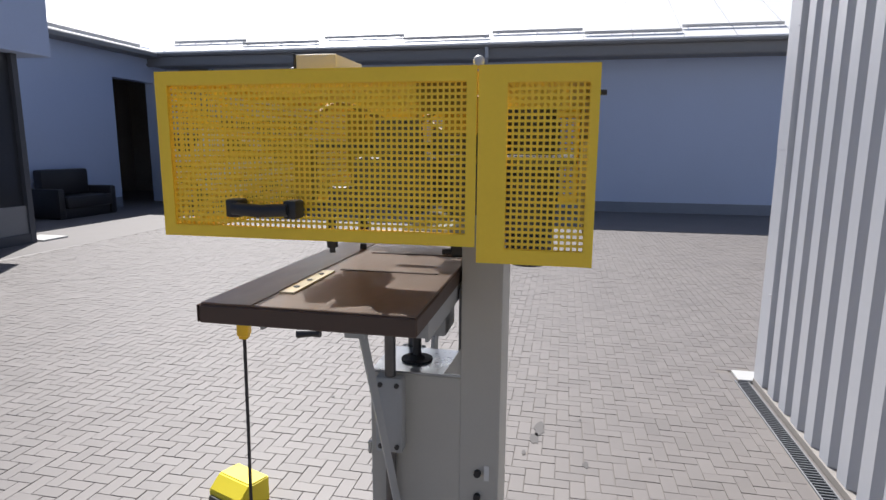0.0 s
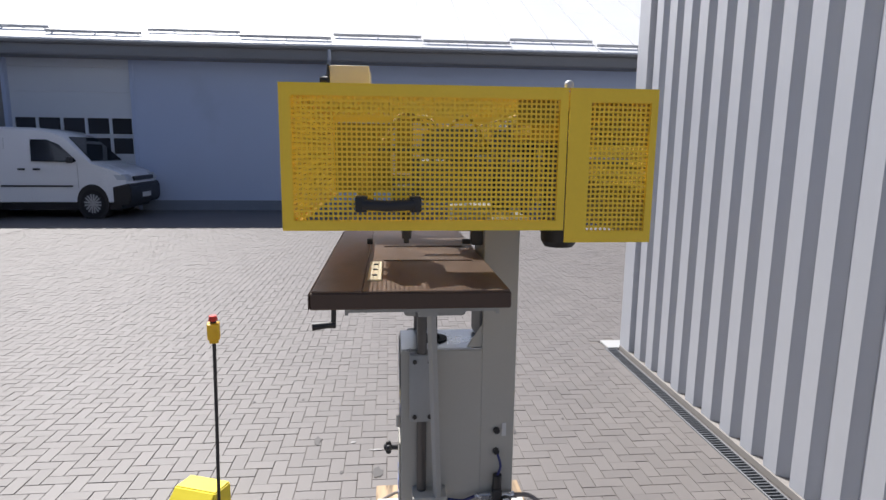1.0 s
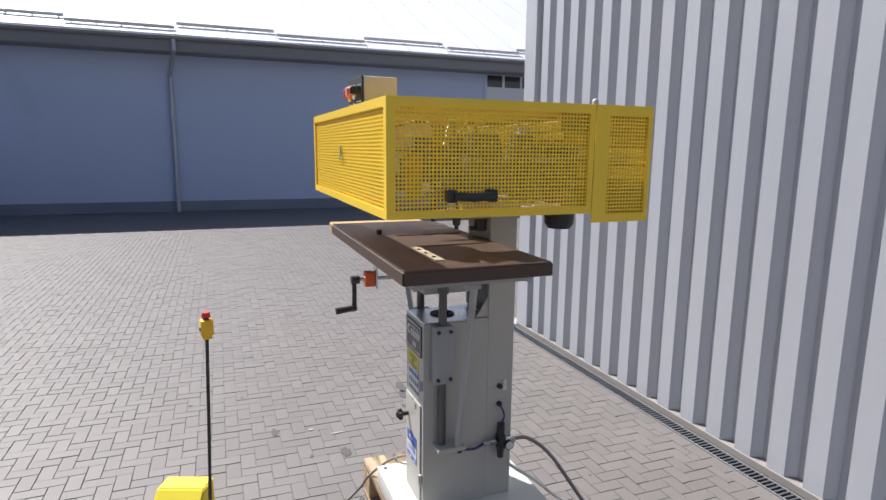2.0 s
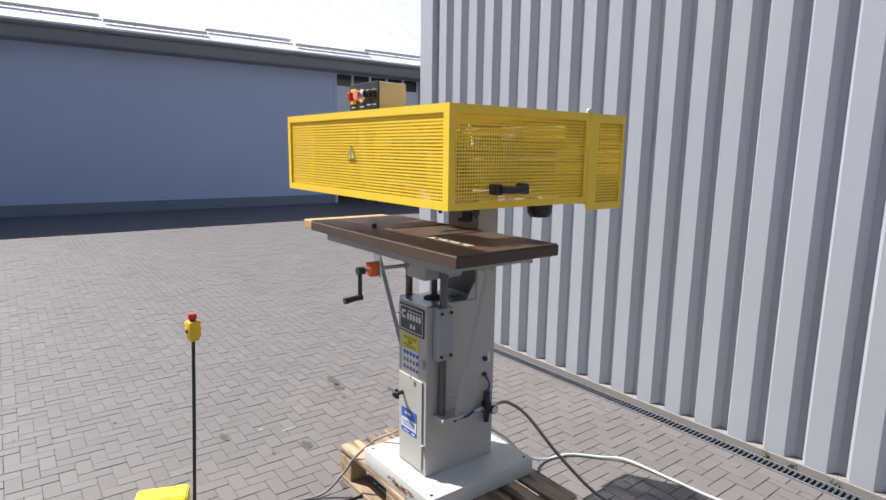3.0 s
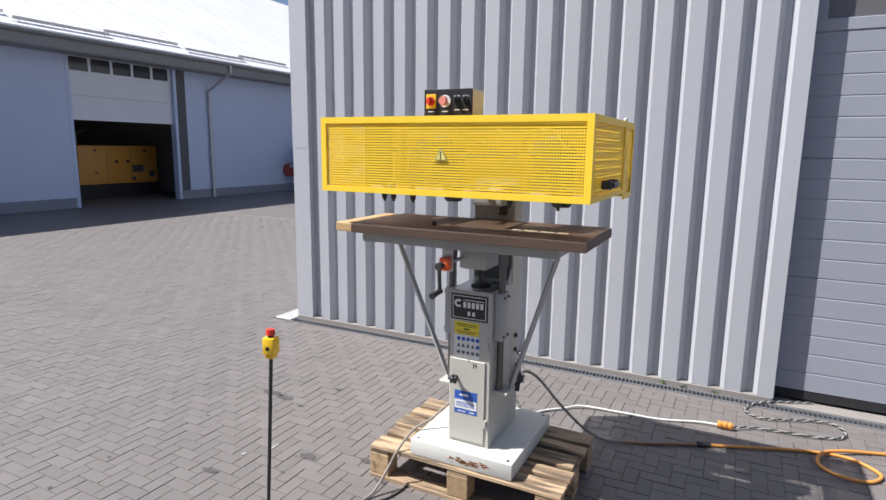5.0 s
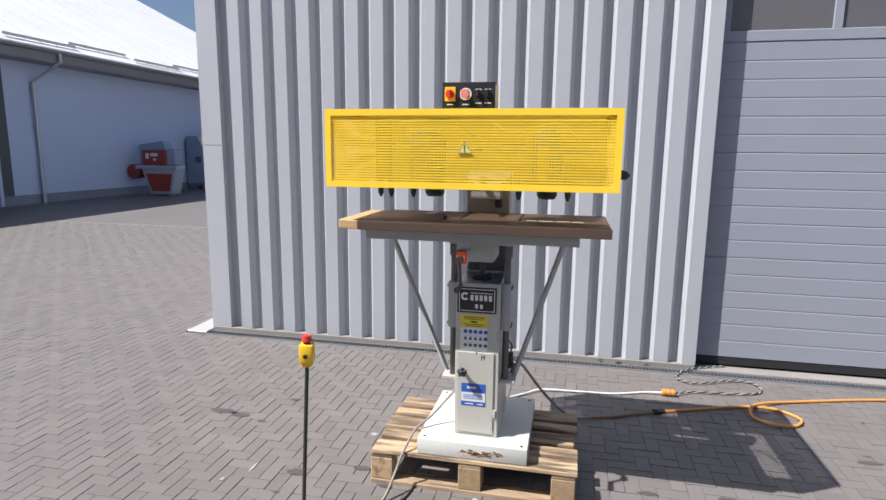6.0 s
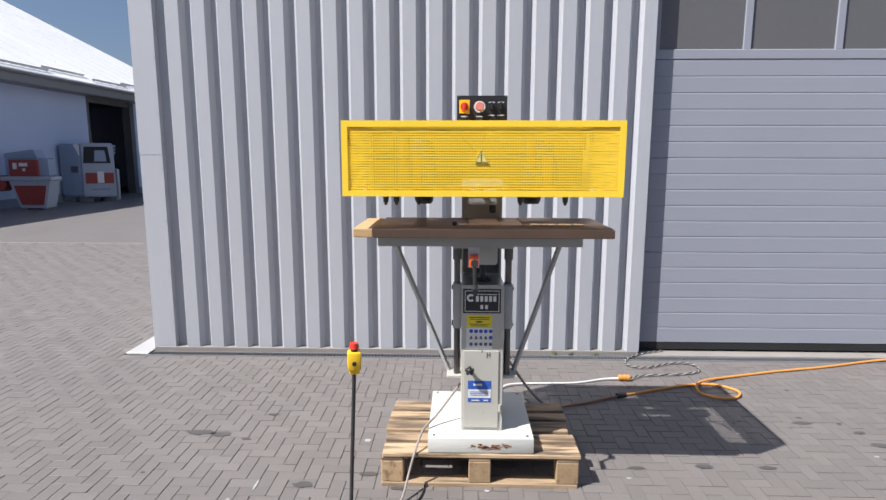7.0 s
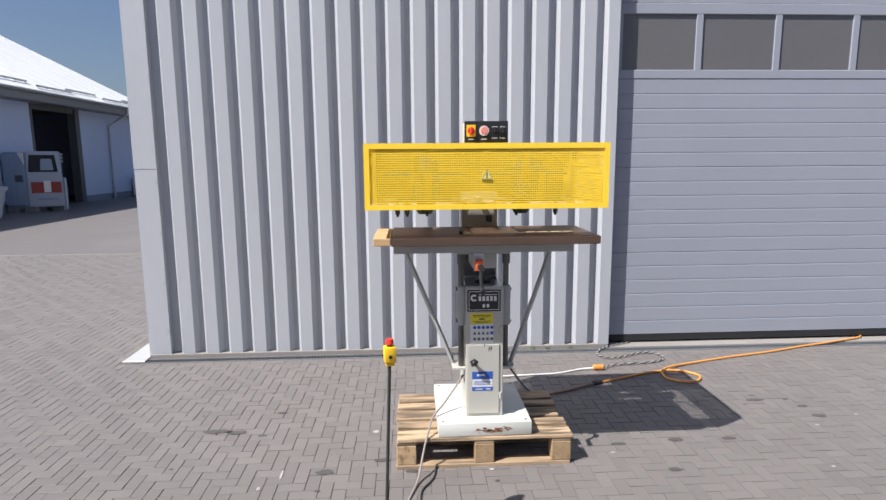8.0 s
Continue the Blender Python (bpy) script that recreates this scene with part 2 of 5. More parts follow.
def finish(name, bm, mat, smooth=False):
    me = bpy.data.meshes.new(name)
    bm.to_mesh(me)
    bm.free()
    me.materials.append(mat)
    if smooth:
        me.shade_smooth()
        me.set_sharp_from_angle(angle=radians(35))
    return me


def part(name, bm, mat, parent, label="", smooth=True):
    """One mesh, built in world places, under a thing or a part."""
    ob = new(name, finish(name, bm, mat, smooth))
    ob.parent = parent
    base, p = Vector((0, 0, 0)), parent
    while p:
        base += p.location
        p = p.parent
    ob.location = -base
    if label:
        tagged(ob, label)
    return ob


def thing(name, at, label, category, group="", kind=""):
    """An Empty at the foot of a thing, which holds its parts."""
    ob = new(name)
    ob.location = at
    ob.empty_display_size = 0.1
    return tagged(ob, label, category, group, kind)


def single(name, bm, mat, label, category, group="", kind="", smooth=True):
    return tagged(new(name, finish(name, bm, mat, smooth)), label, category, group, kind)


def B():
    return bmesh.new()


# ---- ground ----
bm = B()
gxs = [-900, -60, -20, -7.52, -7.5, 0, 7.5, 7.52, 30, 90, 900]
gys = [-900, -60, -20, -3.62, -3.6, 4, 12.2, 12.22, 40, 120, 900]
net = [[bm.verts.new((x, y, -0.012 if -7.51 < x < 7.51 and -3.61 < y < 12.21 else -0.0005)) for y in gys] for x in gxs]
for i in range(len(gxs) - 1):
    for j in range(len(gys) - 1):
        bm.faces.new((net[i][j], net[i + 1][j], net[i + 1][j + 1], net[i][j + 1]))
single("ground", bm, M_YARD, "grey paved yard that reaches into the distance", "ground", kind="structure", smooth=False)

# ---- corrugated building ----
WX, WY1, WTOP = 1.56, 4.360, 7.2
JY = 0.372
wall_clad = thing("wall_corrugated", (WX, 2.4, 0), "light grey corrugated steel wall of an industrial building", "wall", kind="structure")


def trapezoid(bm, y0, count, pitch, x_out, x_in, z0, z1, lead=0.0, tail=False):
    """Trapezoidal sheet: outer flat, flank, valley, flank; pushed up from z0 to z1, with its thickness."""
    line = []
    for i in range(count):
        b = y0 - i * pitch
        line += [(x_in, b + (lead if i == 0 else 0.0)), (x_in, b - 0.036), (x_out, b - 0.068), (x_out, b - pitch + 0.032)]
    line.append((x_in, y0 - count * pitch))
    if tail:
        line += [(x_in, y0 - count * pitch - 0.036), (x_out, y0 - count * pitch - 0.068)]
    back = [(x + 0.003, y) for x, y in line]
    n = len(line)
    cols = []
    for z in (z0, z1):
        cols.append([bm.verts.new((x, y, z)) for x, y in line] + [bm.verts.new((x, y, z)) for x, y in back])
    lo, hi = cols
    for i in range(n - 1):
        bm.faces.new((lo[i], lo[i + 1], hi[i + 1], hi[i]))
        bm.faces.new((lo[n + i + 1], lo[n + i], hi[n + i], hi[n + i + 1]))
        bm.faces.new((lo[i + 1], lo[i], lo[n + i], lo[n + i + 1]))
    bmesh.ops.recalc_face_normals(bm, faces=bm.faces)


PITCH = 0.2008
RIB0 = 4.150
k = 0
for count in (5, 5, 5, 3):
    bm = B()
    trapezoid(bm, RIB0 - k * PITCH, count, PITCH, WX, WX + 0.054, 0.035, WTOP, 0.036 if k == 0 else 0.0, k == 15)
    part("cladding_sheet", bm, M_CLAD, wall_clad, smooth=False)
    k += count
RIB_END = RIB0 - k * PITCH
bm = B()
prism(bm, [(WX + 0.06, RIB0 + 0.030), (WX - 0.004, RIB0 + 0.030), (WX - 0.004, WY1), (WX + 0.3, WY1), (WX + 0.3, WY1 - 0.004), (WX + 0.06, WY1 - 0.004)], "Z", 0.03, 1.607)
corner_low = part("corner_flashing", bm, M_CLAD, wall_clad, "folded grey corner sheet", smooth=False)
bm = B()
prism(bm, [(WX + 0.06, RIB0 + 0.030), (WX - 0.006, RIB0 + 0.030), (WX - 0.006, WY1 + 0.002), (WX + 0.3, WY1 + 0.002), (WX + 0.3, WY1 - 0.002), (WX + 0.06, WY1 - 0.002)], "Z", 1.6075, WTOP)
corner_high = part("corner_flashing", bm, M_CLAD, wall_clad, "folded grey corner sheet", smooth=False)
for i in range(16):
    bm = B()
    zc = 0.25 + i * 0.42
    cyl(bm, (WX - 0.0105, RIB0 + 0.045, zc), (WX - 0.003, RIB0 + 0.045, zc), 0.0045, seg=8)
    part("screw", bm, M_STEEL, corner_low if zc < 1.6 else corner_high)
bm = B()
box(bm, WX - 0.006, WX + 0.14, JY, RIB_END - 0.066, 0.03, WTOP, 0.002)
part("gate_jamb", bm, M_CLAD, wall_clad, "folded grey jamb sheet beside the gate", smooth=False)
bm = B()
box(bm, WX + 0.066, WX + 0.3, RIB_END - 0.066, WY1 - 0.006, 0.0, WTOP)
part("wall_core", bm, M_STEELDK, wall_clad, smooth=False)
bm = B()
box(bm, WX - 0.008, WX + 0.06, JY + 0.008, WY1, -0.01, 0.034, 0.003)
single("plinth", bm, M_SILL, "narrow concrete plinth under the corrugated wall", "plinth", kind="structure")
# the rest of that building
bm = B()
box(bm, WX + 0.30, 16.0, WY1 - 0.25, WY1 - 0.002, 0, WTOP)
single("wall_north", bm, M_CLAD, "grey side wall of the corrugated building", "wall", kind="structure", smooth=False)
bm = B()
box(bm, WX + 0.0, 16.0, -16.0, WY1 + 0.05, WTOP, WTOP + 0.25)
single("roof", bm, M_CLAD, "flat grey roof of the corrugated building", "roof", kind="structure", smooth=False)
bm = B()
trapezoid(bm, -4.3, 57, PITCH, WX, WX + 0.054, 0.035, WTOP)
single("wall_south", bm, M_CLAD, "light grey corrugated steel wall beyond the gate", "wall", kind="structure", smooth=False)
bm = B()
box(bm, WX + 0.01, WX + 0.3, -4.3, JY, 4.05, WTOP)
single("wall_lintel", bm, M_CLAD, "grey sheet wall above the gate", "wall", kind="structure", smooth=False)
bm = B()
box(bm, 15.7, 16.0, -16.0, WY1 - 0.25, 0, WTOP)
box(bm, WX + 0.05, 15.7, -16.2, -16.0, 0, WTOP)
single("wall_east", bm, M_CLAD, "grey back walls of the corrugated building", "wall", kind="structure", smooth=False)
bm = B()
box(bm, WX - 0.10, 16.0, WY1 + 0.004, WY1 + 0.19, -0.008, 0.012, 0.003)
single("threshold", bm, M_ALU, "white concrete edging strip along the side wall", "edging", kind="structure")

# foam scraps in the feet of the ribs
for fy, fw, fh in ((3.845, 0.030, 0.020), (3.655, 0.012, 0.055), (3.630, 0.034, 0.012), (3.08, 0.022, 0.016)):
    bm = B()
    box(bm, WX + 0.012, WX + 0.040, fy - fw / 2, fy + fw / 2, 0.034, 0.034 + fh, 0.004, 2)
    single("foam_scrap", bm, M_LABELW, "white foam scrap stuck at the foot of the wall", "scrap", "foam scraps")

# sectional gate
GX = WX + 0.092
gate = thing("gate", (GX, -1.9, 0), "closed grey sectional gate with a row of smoked panes", "gate", kind="structure")


def gate_panel(z0, z1, ribs):
    """One section of the gate, with its pressed grooves."""
    bm = B()
    h = (z1 - z0) / ribs
    line = [(GX + 0.04, z0 + 0.002), (GX, z0 + 0.002)]
    for i in range(1, ribs):
        zc = z0 + i * h
        line += [(GX, zc - 0.009), (GX + 0.0035, zc), (GX + 0.0035, zc + 0.0012), (GX, zc + 0.003)]
    line += [(GX, z1 - 0.009), (GX + 0.004, z1 - 0.001), (GX + 0.04, z1 - 0.001)]
    prism(bm, line, "Y", -4.3, JY - 0.002)
    part("gate_section", bm, M_GATE, gate, smooth=False)


gate_panel(0.085, 0.84, 6)
gate_panel(0.84, 1.59, 6)
gate_panel(1.59, 2.335, 6)
gate_panel(2.95, 3.70, 6)
gate_panel(3.70, 4.06, 3)
bm = B()
box(bm, GX - 0.004, GX + 0.04, -4.3, JY - 0.002, 2.336, 2.408, 0.004)
box(bm, GX - 0.004, GX + 0.04, -4.3, JY - 0.002, 2.862, 2.949, 0.004)
for i in range(8):
    yc = JY - 0.009 - i * 0.688
    box(bm, GX - 0.003, GX + 0.038, max(yc - 0.05, -4.3), yc + 0.007 + (0.0 if i else -0.001), 2.406, 2.864, 0.003)
win_frame = part("window_frame", bm, M_GATE, gate, "grey aluminium frame of the pane row", smooth=False)
for i in range(7):
    bm = B()
    y1 = JY - 0.009 - i * 0.688 - 0.05
    box(bm, GX + 0.012, GX + 0.02, max(y1 - 0.632, -4.29), y1 + 0.001, 2.407, 2.863)
    part("pane", bm, M_PANE, win_frame, smooth=False)
bm = B()
box(bm, GX + 0.002, GX + 0.036, -4.3, JY - 0.002, 0.022, 0.084, 0.004)
part("bottom_seal", bm, M_RUBBER, gate, "black rubber bottom seal")
bm = B()
box(bm, WX - 0.02, WX + 0.30, -4.3, JY, -0.01, 0.006, 0.002)
single("sill", bm, M_SILL, "worn concrete sill under the gate", "sill", kind="structure")

# drain channel with its grate
drain = thing("drain_channel", (1.475, 0.5, 0), "narrow galvanised drain channel with a slotted grate in the paving", "drain", kind="structure")
bm = B()
box(bm, 1.440, 1.447, -5.0, WY1 + 0.02, -0.02, 0.003)
box(bm, 1.521, 1.528, -5.0, WY1 + 0.02, -0.02, 0.003)
part("channel_edge", bm, M_FASCIA, drain, smooth=False)
bm = B()
box(bm, 1.447, 1.521, -5.0, WY1 + 0.02, -0.02, -0.0105)
part("channel_floor", bm, M_RUBBER, drain, smooth=False)
bm = B()
for i in range(360):
    y = -5.0 + i * 0.026
    if y < WY1:
        box(bm, 1.4475, 1.5205, y, y + 0.010, -0.008, 0.002)
part("grate", bm, M_STEELDK, drain, "slotted steel grate", smooth=False)

# ---- hall across the yard ----
HY, HX0, HX1, HT = 15.8, -11.3, 27.6, 4.02


def wall_run(name, x0, x1, z0, z1, label):
    bm = B()
    box(bm, x0, x1, HY, HY + 0.3, z0, z1)
    return single(name, bm, M_HALL, label, "wall", kind="structure", smooth=False)


D1, D2, D3 = (-9.95, -6.78), (6.42, 9.62), (19.0, 22.2)
for i, (x0, x1, z0) in enumerate(((HX0, D1[0], 0), (D1[0], D1[1], 3.98), (D1[1], D2[0], 0), (D2[0], D2[1], 3.84), (D2[1], D3[0], 0), (D3[0], D3[1], 3.9), (D3[1], HX1, 0))):
    wall_run("wall_hall_%d" % (i + 1), x0, x1, z0, HT + 0.25, "smooth blue-grey rendered wall of the long hall")
    if z0 == 0:
        bm = B()
        box(bm, x0 + 0.002, x1 - 0.002, HY - 0.02, HY + 0.001, -0.01, 0.26, 0.004)
        single("plinth_hall_%d" % (i + 1), bm, M_PLINTH, "dark painted plinth at the foot of the hall", "plinth", kind="structure")
bm = B()
box(bm, HX0, HX1, HY - 0.85, HY + 0.0, 3.79, 3.84)
single("soffit", bm, M_FASCIA, "grey boarded soffit under the hall roof", "soffit", kind="structure", smooth=False)
EY, EZ, SLOPE = 15.0, 4.13, 0.51
bm = B()
box(bm, HX0, HX1 + 0.2, EY - 0.02, EY + 0.06, 3.76, EZ - 0.02, 0.01)
single("fascia", bm, M_FASCIA, "grey metal fascia along the hall eave", "fascia", kind="structure")
bm = B()
gp = [(EY - 0.09 + 0.075 * math.cos(a), EZ - 0.05 + 0.075 * math.sin(a)) for a in [math.pi + i * math.pi / 8 for i in range(9)]]
gp += [(y, z) for y, z in [(EY - 0.02, EZ - 0.045), (EY - 0.16, EZ - 0.045)]]
prism(bm, gp, "X", HX0 + 0.2, HX1 + 0.2)
single("gutter", bm, M_FASCIA, "half-round grey metal gutter on the hall eave", "gutter", kind="structure")

hall_roof = thing("hall_roof", (7, EY, EZ), "white metal hall roof with standing seams and snow guards", "roof", kind="structure")
RUN = 12.0
bm = B()
prism(bm, [(EY - 0.12, EZ), (EY + RUN, EZ + SLOPE * (RUN + 0.12)), (EY + RUN, EZ + SLOPE * (RUN + 0.12) - 0.12), (EY - 0.12, EZ - 0.05)], "X", HX0 - 14, HX1 + 0.35)
part("roof_sheet", bm, M_ROOF, hall_roof, smooth=False)
bm = B()
prism(bm, [(EY + RUN, EZ + SLOPE * (RUN + 0.12)), (EY + 2 * RUN, EZ), (EY + 2 * RUN, EZ - 0.12), (EY + RUN, EZ + SLOPE * (RUN + 0.12) - 0.12)], "X", HX0 - 14, HX1 + 0.35)
part("roof_sheet", bm, M_ROOF, hall_roof, smooth=False)
SEAM = 1.12
i = 0
x = HX0 + 0.6
while x < HX1:
    bm = B()
    prism(bm, [(EY - 0.12, EZ + 0.001), (EY + RUN, EZ + SLOPE * (RUN + 0.12) + 0.001), (EY + RUN, EZ + SLOPE * (RUN + 0.12) + 0.009), (EY - 0.12, EZ + 0.009)], "X", x - 0.010, x + 0.010)
    part("standing_seam", bm, M_GUARD, hall_roof, smooth=False)
    if i % 2 == 0:
        up = 0.52 if (i // 2) % 2 == 0 else 0.26
        y0 = EY - 0.12 + up
        z0 = EZ + SLOPE * up
        bm = B()
        prism(bm, [(y0, z0 + 0.025), (y0 - 0.025, z0 + 0.095), (y0 - 0.012, z0 + 0.10), (y0 + 0.014, z0 + 0.033)], "X", x + 0.02, x + 2 * SEAM - 0.02)
        for b in range(5):
            xb = x + 0.15 + b * 0.49
            prism(bm, [(y0 - 0.01, z0 - 0.002), (y0 + 0.10, z0 + 0.045), (y0 - 0.005, z0 + 0.08)], "X", xb, xb + 0.012)
        part("snow_guard", bm, M_GUARD, hall_roof, "grey metal snow guard rail", smooth=False)
    i += 1
    x += SEAM
bm = B()
prism(bm, [(HY, HT), (HY + 2 * (EY + RUN - HY), HT), (EY + RUN, EZ + SLOPE * RUN - 0.1)], "X", HX1 - 0.3, HX1)
box(bm, HX1 - 0.3, HX1, HY + 0.3, HY + 2 * (EY + RUN - HY), 0, HT)
single("wall_gable", bm, M_HALL, "blue-grey gable wall at the hall's far end", "wall", kind="structure", smooth=False)
# inside of the hall
bm = B()
box(bm, HX0, HX1 - 0.3, 24.0, 24.2, 0, 4.0)
box(bm, 11.4, 11.6, HY + 0.3, 24.0, 0, 4.0)
box(bm, 4.2, 4.4, HY + 0.3, 24.0, 0, 4.0)
box(bm, 17.0, 17.2, HY + 0.3, 24.0, 0, 4.0)
single("wall_inside", bm, M_DARK, "dim inner walls of the hall", "wall", kind="structure", smooth=False)
bm = B()
box(bm, HX0, HX1 - 0.3, HY + 0.3, 24.0, 4.0, 4.1)
single("ceiling", bm, M_DARK, "dim inner ceiling of the hall", "ceiling", kind="structure", smooth=False)

for i, px in enumerate((-1.79, 10.9, 24.6)):
    p = thing("downpipe", (px, HY, 0), "grey zinc downpipe with an offset bend on the hall wall", "downpipe", "downpipes")
    bm = B()
    tube(bm, [Vector(q) for q in ((px + 0.0, EY - 0.09, EZ - 0.1), (px, EY - 0.09, EZ - 0.32), (px - 0.16, HY - 0.09, EZ - 0.85), (px - 0.16, HY - 0.09, 0.0))], 0.05, 10)
    part("pipe", bm, M_PIPE, p)
    for zc in (0.7, 2.0, 3.1):
        bm = B()
        cyl(bm, (px - 0.16, HY - 0.09, zc), (px - 0.16, HY - 0.09, zc + 0.04), 0.058)
        box(bm, px - 0.175, px - 0.145, HY - 0.06, HY + 0.01, zc, zc + 0.04)
        part("clip", bm, M_PIPE, p)


def hall_door(name, x0, x1, z_low, z_high, rows, label):
    """A white sectional door in the hall; rows of panes as (z0, z1)."""
    d = thing(name, ((x0 + x1) / 2, HY + 0.12, 0), label, "door", kind="structure")
    bm = B()
    zs = sorted([z_low, z_high] + [z for r in rows for z in r])
    for a, b in zip(zs, zs[1:]):
        if not any(abs(a - r[0]) < 1e-6 for r in rows):
            z = a
            while z < b - 0.02:
                top = min(z + 0.61, b)
                if b - top < 0.15:
                    top = b
                box(bm, x0, x1, HY + 0.12, HY + 0.17, z + 0.003, top - 0.003, 0.004)
                z = top
    part("door_panel", bm, M_WHITE, d, smooth=False)
    n = 5
    w = (x1 - x0) / n
    for r0, r1 in rows:
        bm = B()
        for i in range(n + 1):
            xc = min(max(x0 + i * w, x0 + 0.035), x1 - 0.035)
            box(bm, xc - 0.035, xc + 0.035, HY + 0.115, HY + 0.17, r0 - 0.0, r1 + 0.0)
        box(bm, x0, x1, HY + 0.112, HY + 0.172, r0 - 0.03, r0 + 0.03)
        box(bm, x0, x1, HY + 0.112, HY + 0.172, r1 - 0.03, r1 + 0.03)
        f = part("window_frame", bm, M_WHITE, d, smooth=False)
        for i in range(n):
            bm = B()
            box(bm, x0 + i * w + 0.036, x0 + (i + 1) * w - 0.036, HY + 0.14, HY + 0.15, r0 + 0.031, r1 - 0.031)
            part("pane", bm, M_GLASS, f, smooth=False)
    bm = B()
    for a, b in ((x0 - 0.10, x0), (x1, x1 + 0.10)):
        box(bm, a, b, HY - 0.012, HY + 0.2, 0, 3.86, 0.004)
    part("jamb", bm, M_HALL, d, smooth=False)
    return d


hall_door("door_1", D1[0] + 0.1, D1[1] - 0.1, 0.02, 3.97, ((1.42, 1.88), (1.92, 2.38)), "closed white sectional door with two rows of panes")
hall_door("door_2", D2[0] + 0.1, D2[1] - 0.1, 2.22, 3.84, ((3.42, 3.82),), "half-open white sectional door with a row of panes on top")
# Dark strip painted where the gap beside door 2 lies in shade.
bm = B()
box(bm, D2[1] + 0.002, D2[1] + 0.30, HY - 0.016, HY - 0.001, 0.0, 3.80, 0.003)
single("door_guide", bm, M_STEELDK, "dark strip standing in for the shaded gap beside the door", "post", kind="structure", smooth=False)
# Dark grey strip on the wall left of door 1.
bm = B()
box(bm, D1[0] - 0.95, D1[0] - 0.004, HY - 0.016, HY - 0.001, 0.0, 3.78, 0.003)
single("wall_panel", bm, M_FASCIA, "flat dark grey strip between hall door and wing", "panel", kind="structure", smooth=False)
bm = B()
for a, b in ((D3[0] - 0.0, D3[0] + 0.14), (D3[1] - 0.30, D3[1])):
    box(bm, a, b, HY - 0.012, HY + 0.32, 0, 3.89, 0.004)
box(bm, D3[0] + 0.14, D3[1] - 0.3, HY + 0.05, HY + 0.3, 3.6, 3.89)
single("door_3", bm, M_STEELDK, "dark steel frame of a wide open hall doorway", "door frame", kind="structure", smooth=False)
bm = B()
for zc in (1.9, 2.95):
    box(bm, 19.2, 25.0, 22.0, 22.12, zc, zc + 0.14)
single("crossbeam", bm, M_PIPE, "pale steel beams inside the dim hall", "beam", kind="structure", smooth=False)

# wing that joins the hall
wing = thing("wing", (HX0, 12, 0), "blue-grey rendered wing of the hall with an open dark doorway", "building", kind="structure")
for y0, y1, z0 in ((2.0, 13.62, 0), (13.62, 15.22, 3.34), (15.22, HY, 0)):
    bm = B()
    box(bm, HX0 - 0.3, HX0, y0, y1, z0, HT + 0.25)
    part("wall", bm, M_HALL, wing, smooth=False)
bm = B()
box(bm, HX0 - 4.0, HX0 - 3.8, 8, HY + 3.3, 0, 4)
box(bm, HX0 - 3.8, HX0 - 0.3, 12.0, 12.1, 0, 4)
box(bm, HX0 - 3.8, HX0, HY + 3.0, HY + 3.3, 0, 4)
box(bm, HX0 - 3.8, HX0 - 0.3, 12.1, HY + 3.0, 3.9, 4.0)
part("inner_wall", bm, M_DARK, wing, smooth=False)
bm = B()
prism(bm, [(HX0 + 0.35, EZ), (HX0 - 9, EZ + 0.32 * 9.35), (HX0 - 9, EZ + 0.32 * 9.35 - 0.1), (HX0 + 0.35, EZ - 0.06)], "Y", 2.0, HY + 0.2)
part("roof", bm, M_ROOF, wing, "white metal roof", smooth=False)
bm = B()
prism(bm, [(HX0 + 0.10, EZ + 0.03), (HX0 + 0.14, EZ + 0.16), (HX0 + 0.12, EZ + 0.17), (HX0 + 0.06, EZ + 0.05)], "Y", 3, 14.6)
part("snow_guard", bm, M_GUARD, wing, smooth=False)
bm = B()
box(bm, HX0 + 0.30, HX0 + 0.44, 2.0, HY - 0.5, EZ - 0.16, EZ - 0.03, 0.02)
part("gutter", bm, M_FASCIA, wing)
bm = B()
box(bm, HX0 - 0.01, HX0 + 0.3, 2.0, HY - 0.05, EZ - 0.16, EZ - 0.1)
part("soffit", bm, M_FASCIA, wing)
bm = B()
box(bm, HX0 - 0.0, HX0 + 0.02, 2.0, 13.6, -0.01, 0.26)
part("plinth", bm, M_PLINTH, wing)

# glazed annex near the wing
annex = thing("annex", (-9.4, 6.5, 0), "dark glazed office annex under a deep blue-grey fascia", "building", kind="structure")
bm = B()
box(bm, -11.2, -8.15, 2.0, 8.62, 3.02, 5.4, 0.01)
part("fascia", bm, M_HALL, annex, smooth=False)
bm = B()
box(bm, -11.2, -8.46, 2.0, 8.2, 0.0, 3.02)
part("glazing", bm, M_GLASS, annex, "dark reflecting glass", smooth=False)
for yc in (8.14, 7.0, 5.8, 4.6, 3.4):
    bm = B()
    box(bm, -8.47, -8.38, yc - 0.05, yc + 0.05, 0.0, 3.02, 0.004)
    part("mullion", bm, M_STEELDK, annex, smooth=False)
bm = B()
box(bm, -8.465, -8.39, 2.0, 8.09, 0.0, 0.16, 0.004)
part("bottom_rail", bm, M_STEELDK, annex, smooth=False)
bm = B()
box(bm, -8.462, -8.42, 2.0, 8.09, 0.16, 0.62)
part("lower_panel", bm, M_FASCIA, annex, smooth=False)
bm = B()
box(bm, -8.9, -8.32, 8.25, 8.75, -0.01, 0.03, 0.005)
single("step_plate", bm, M_ALU, "white concrete step slab beside the annex", "step", kind="structure")

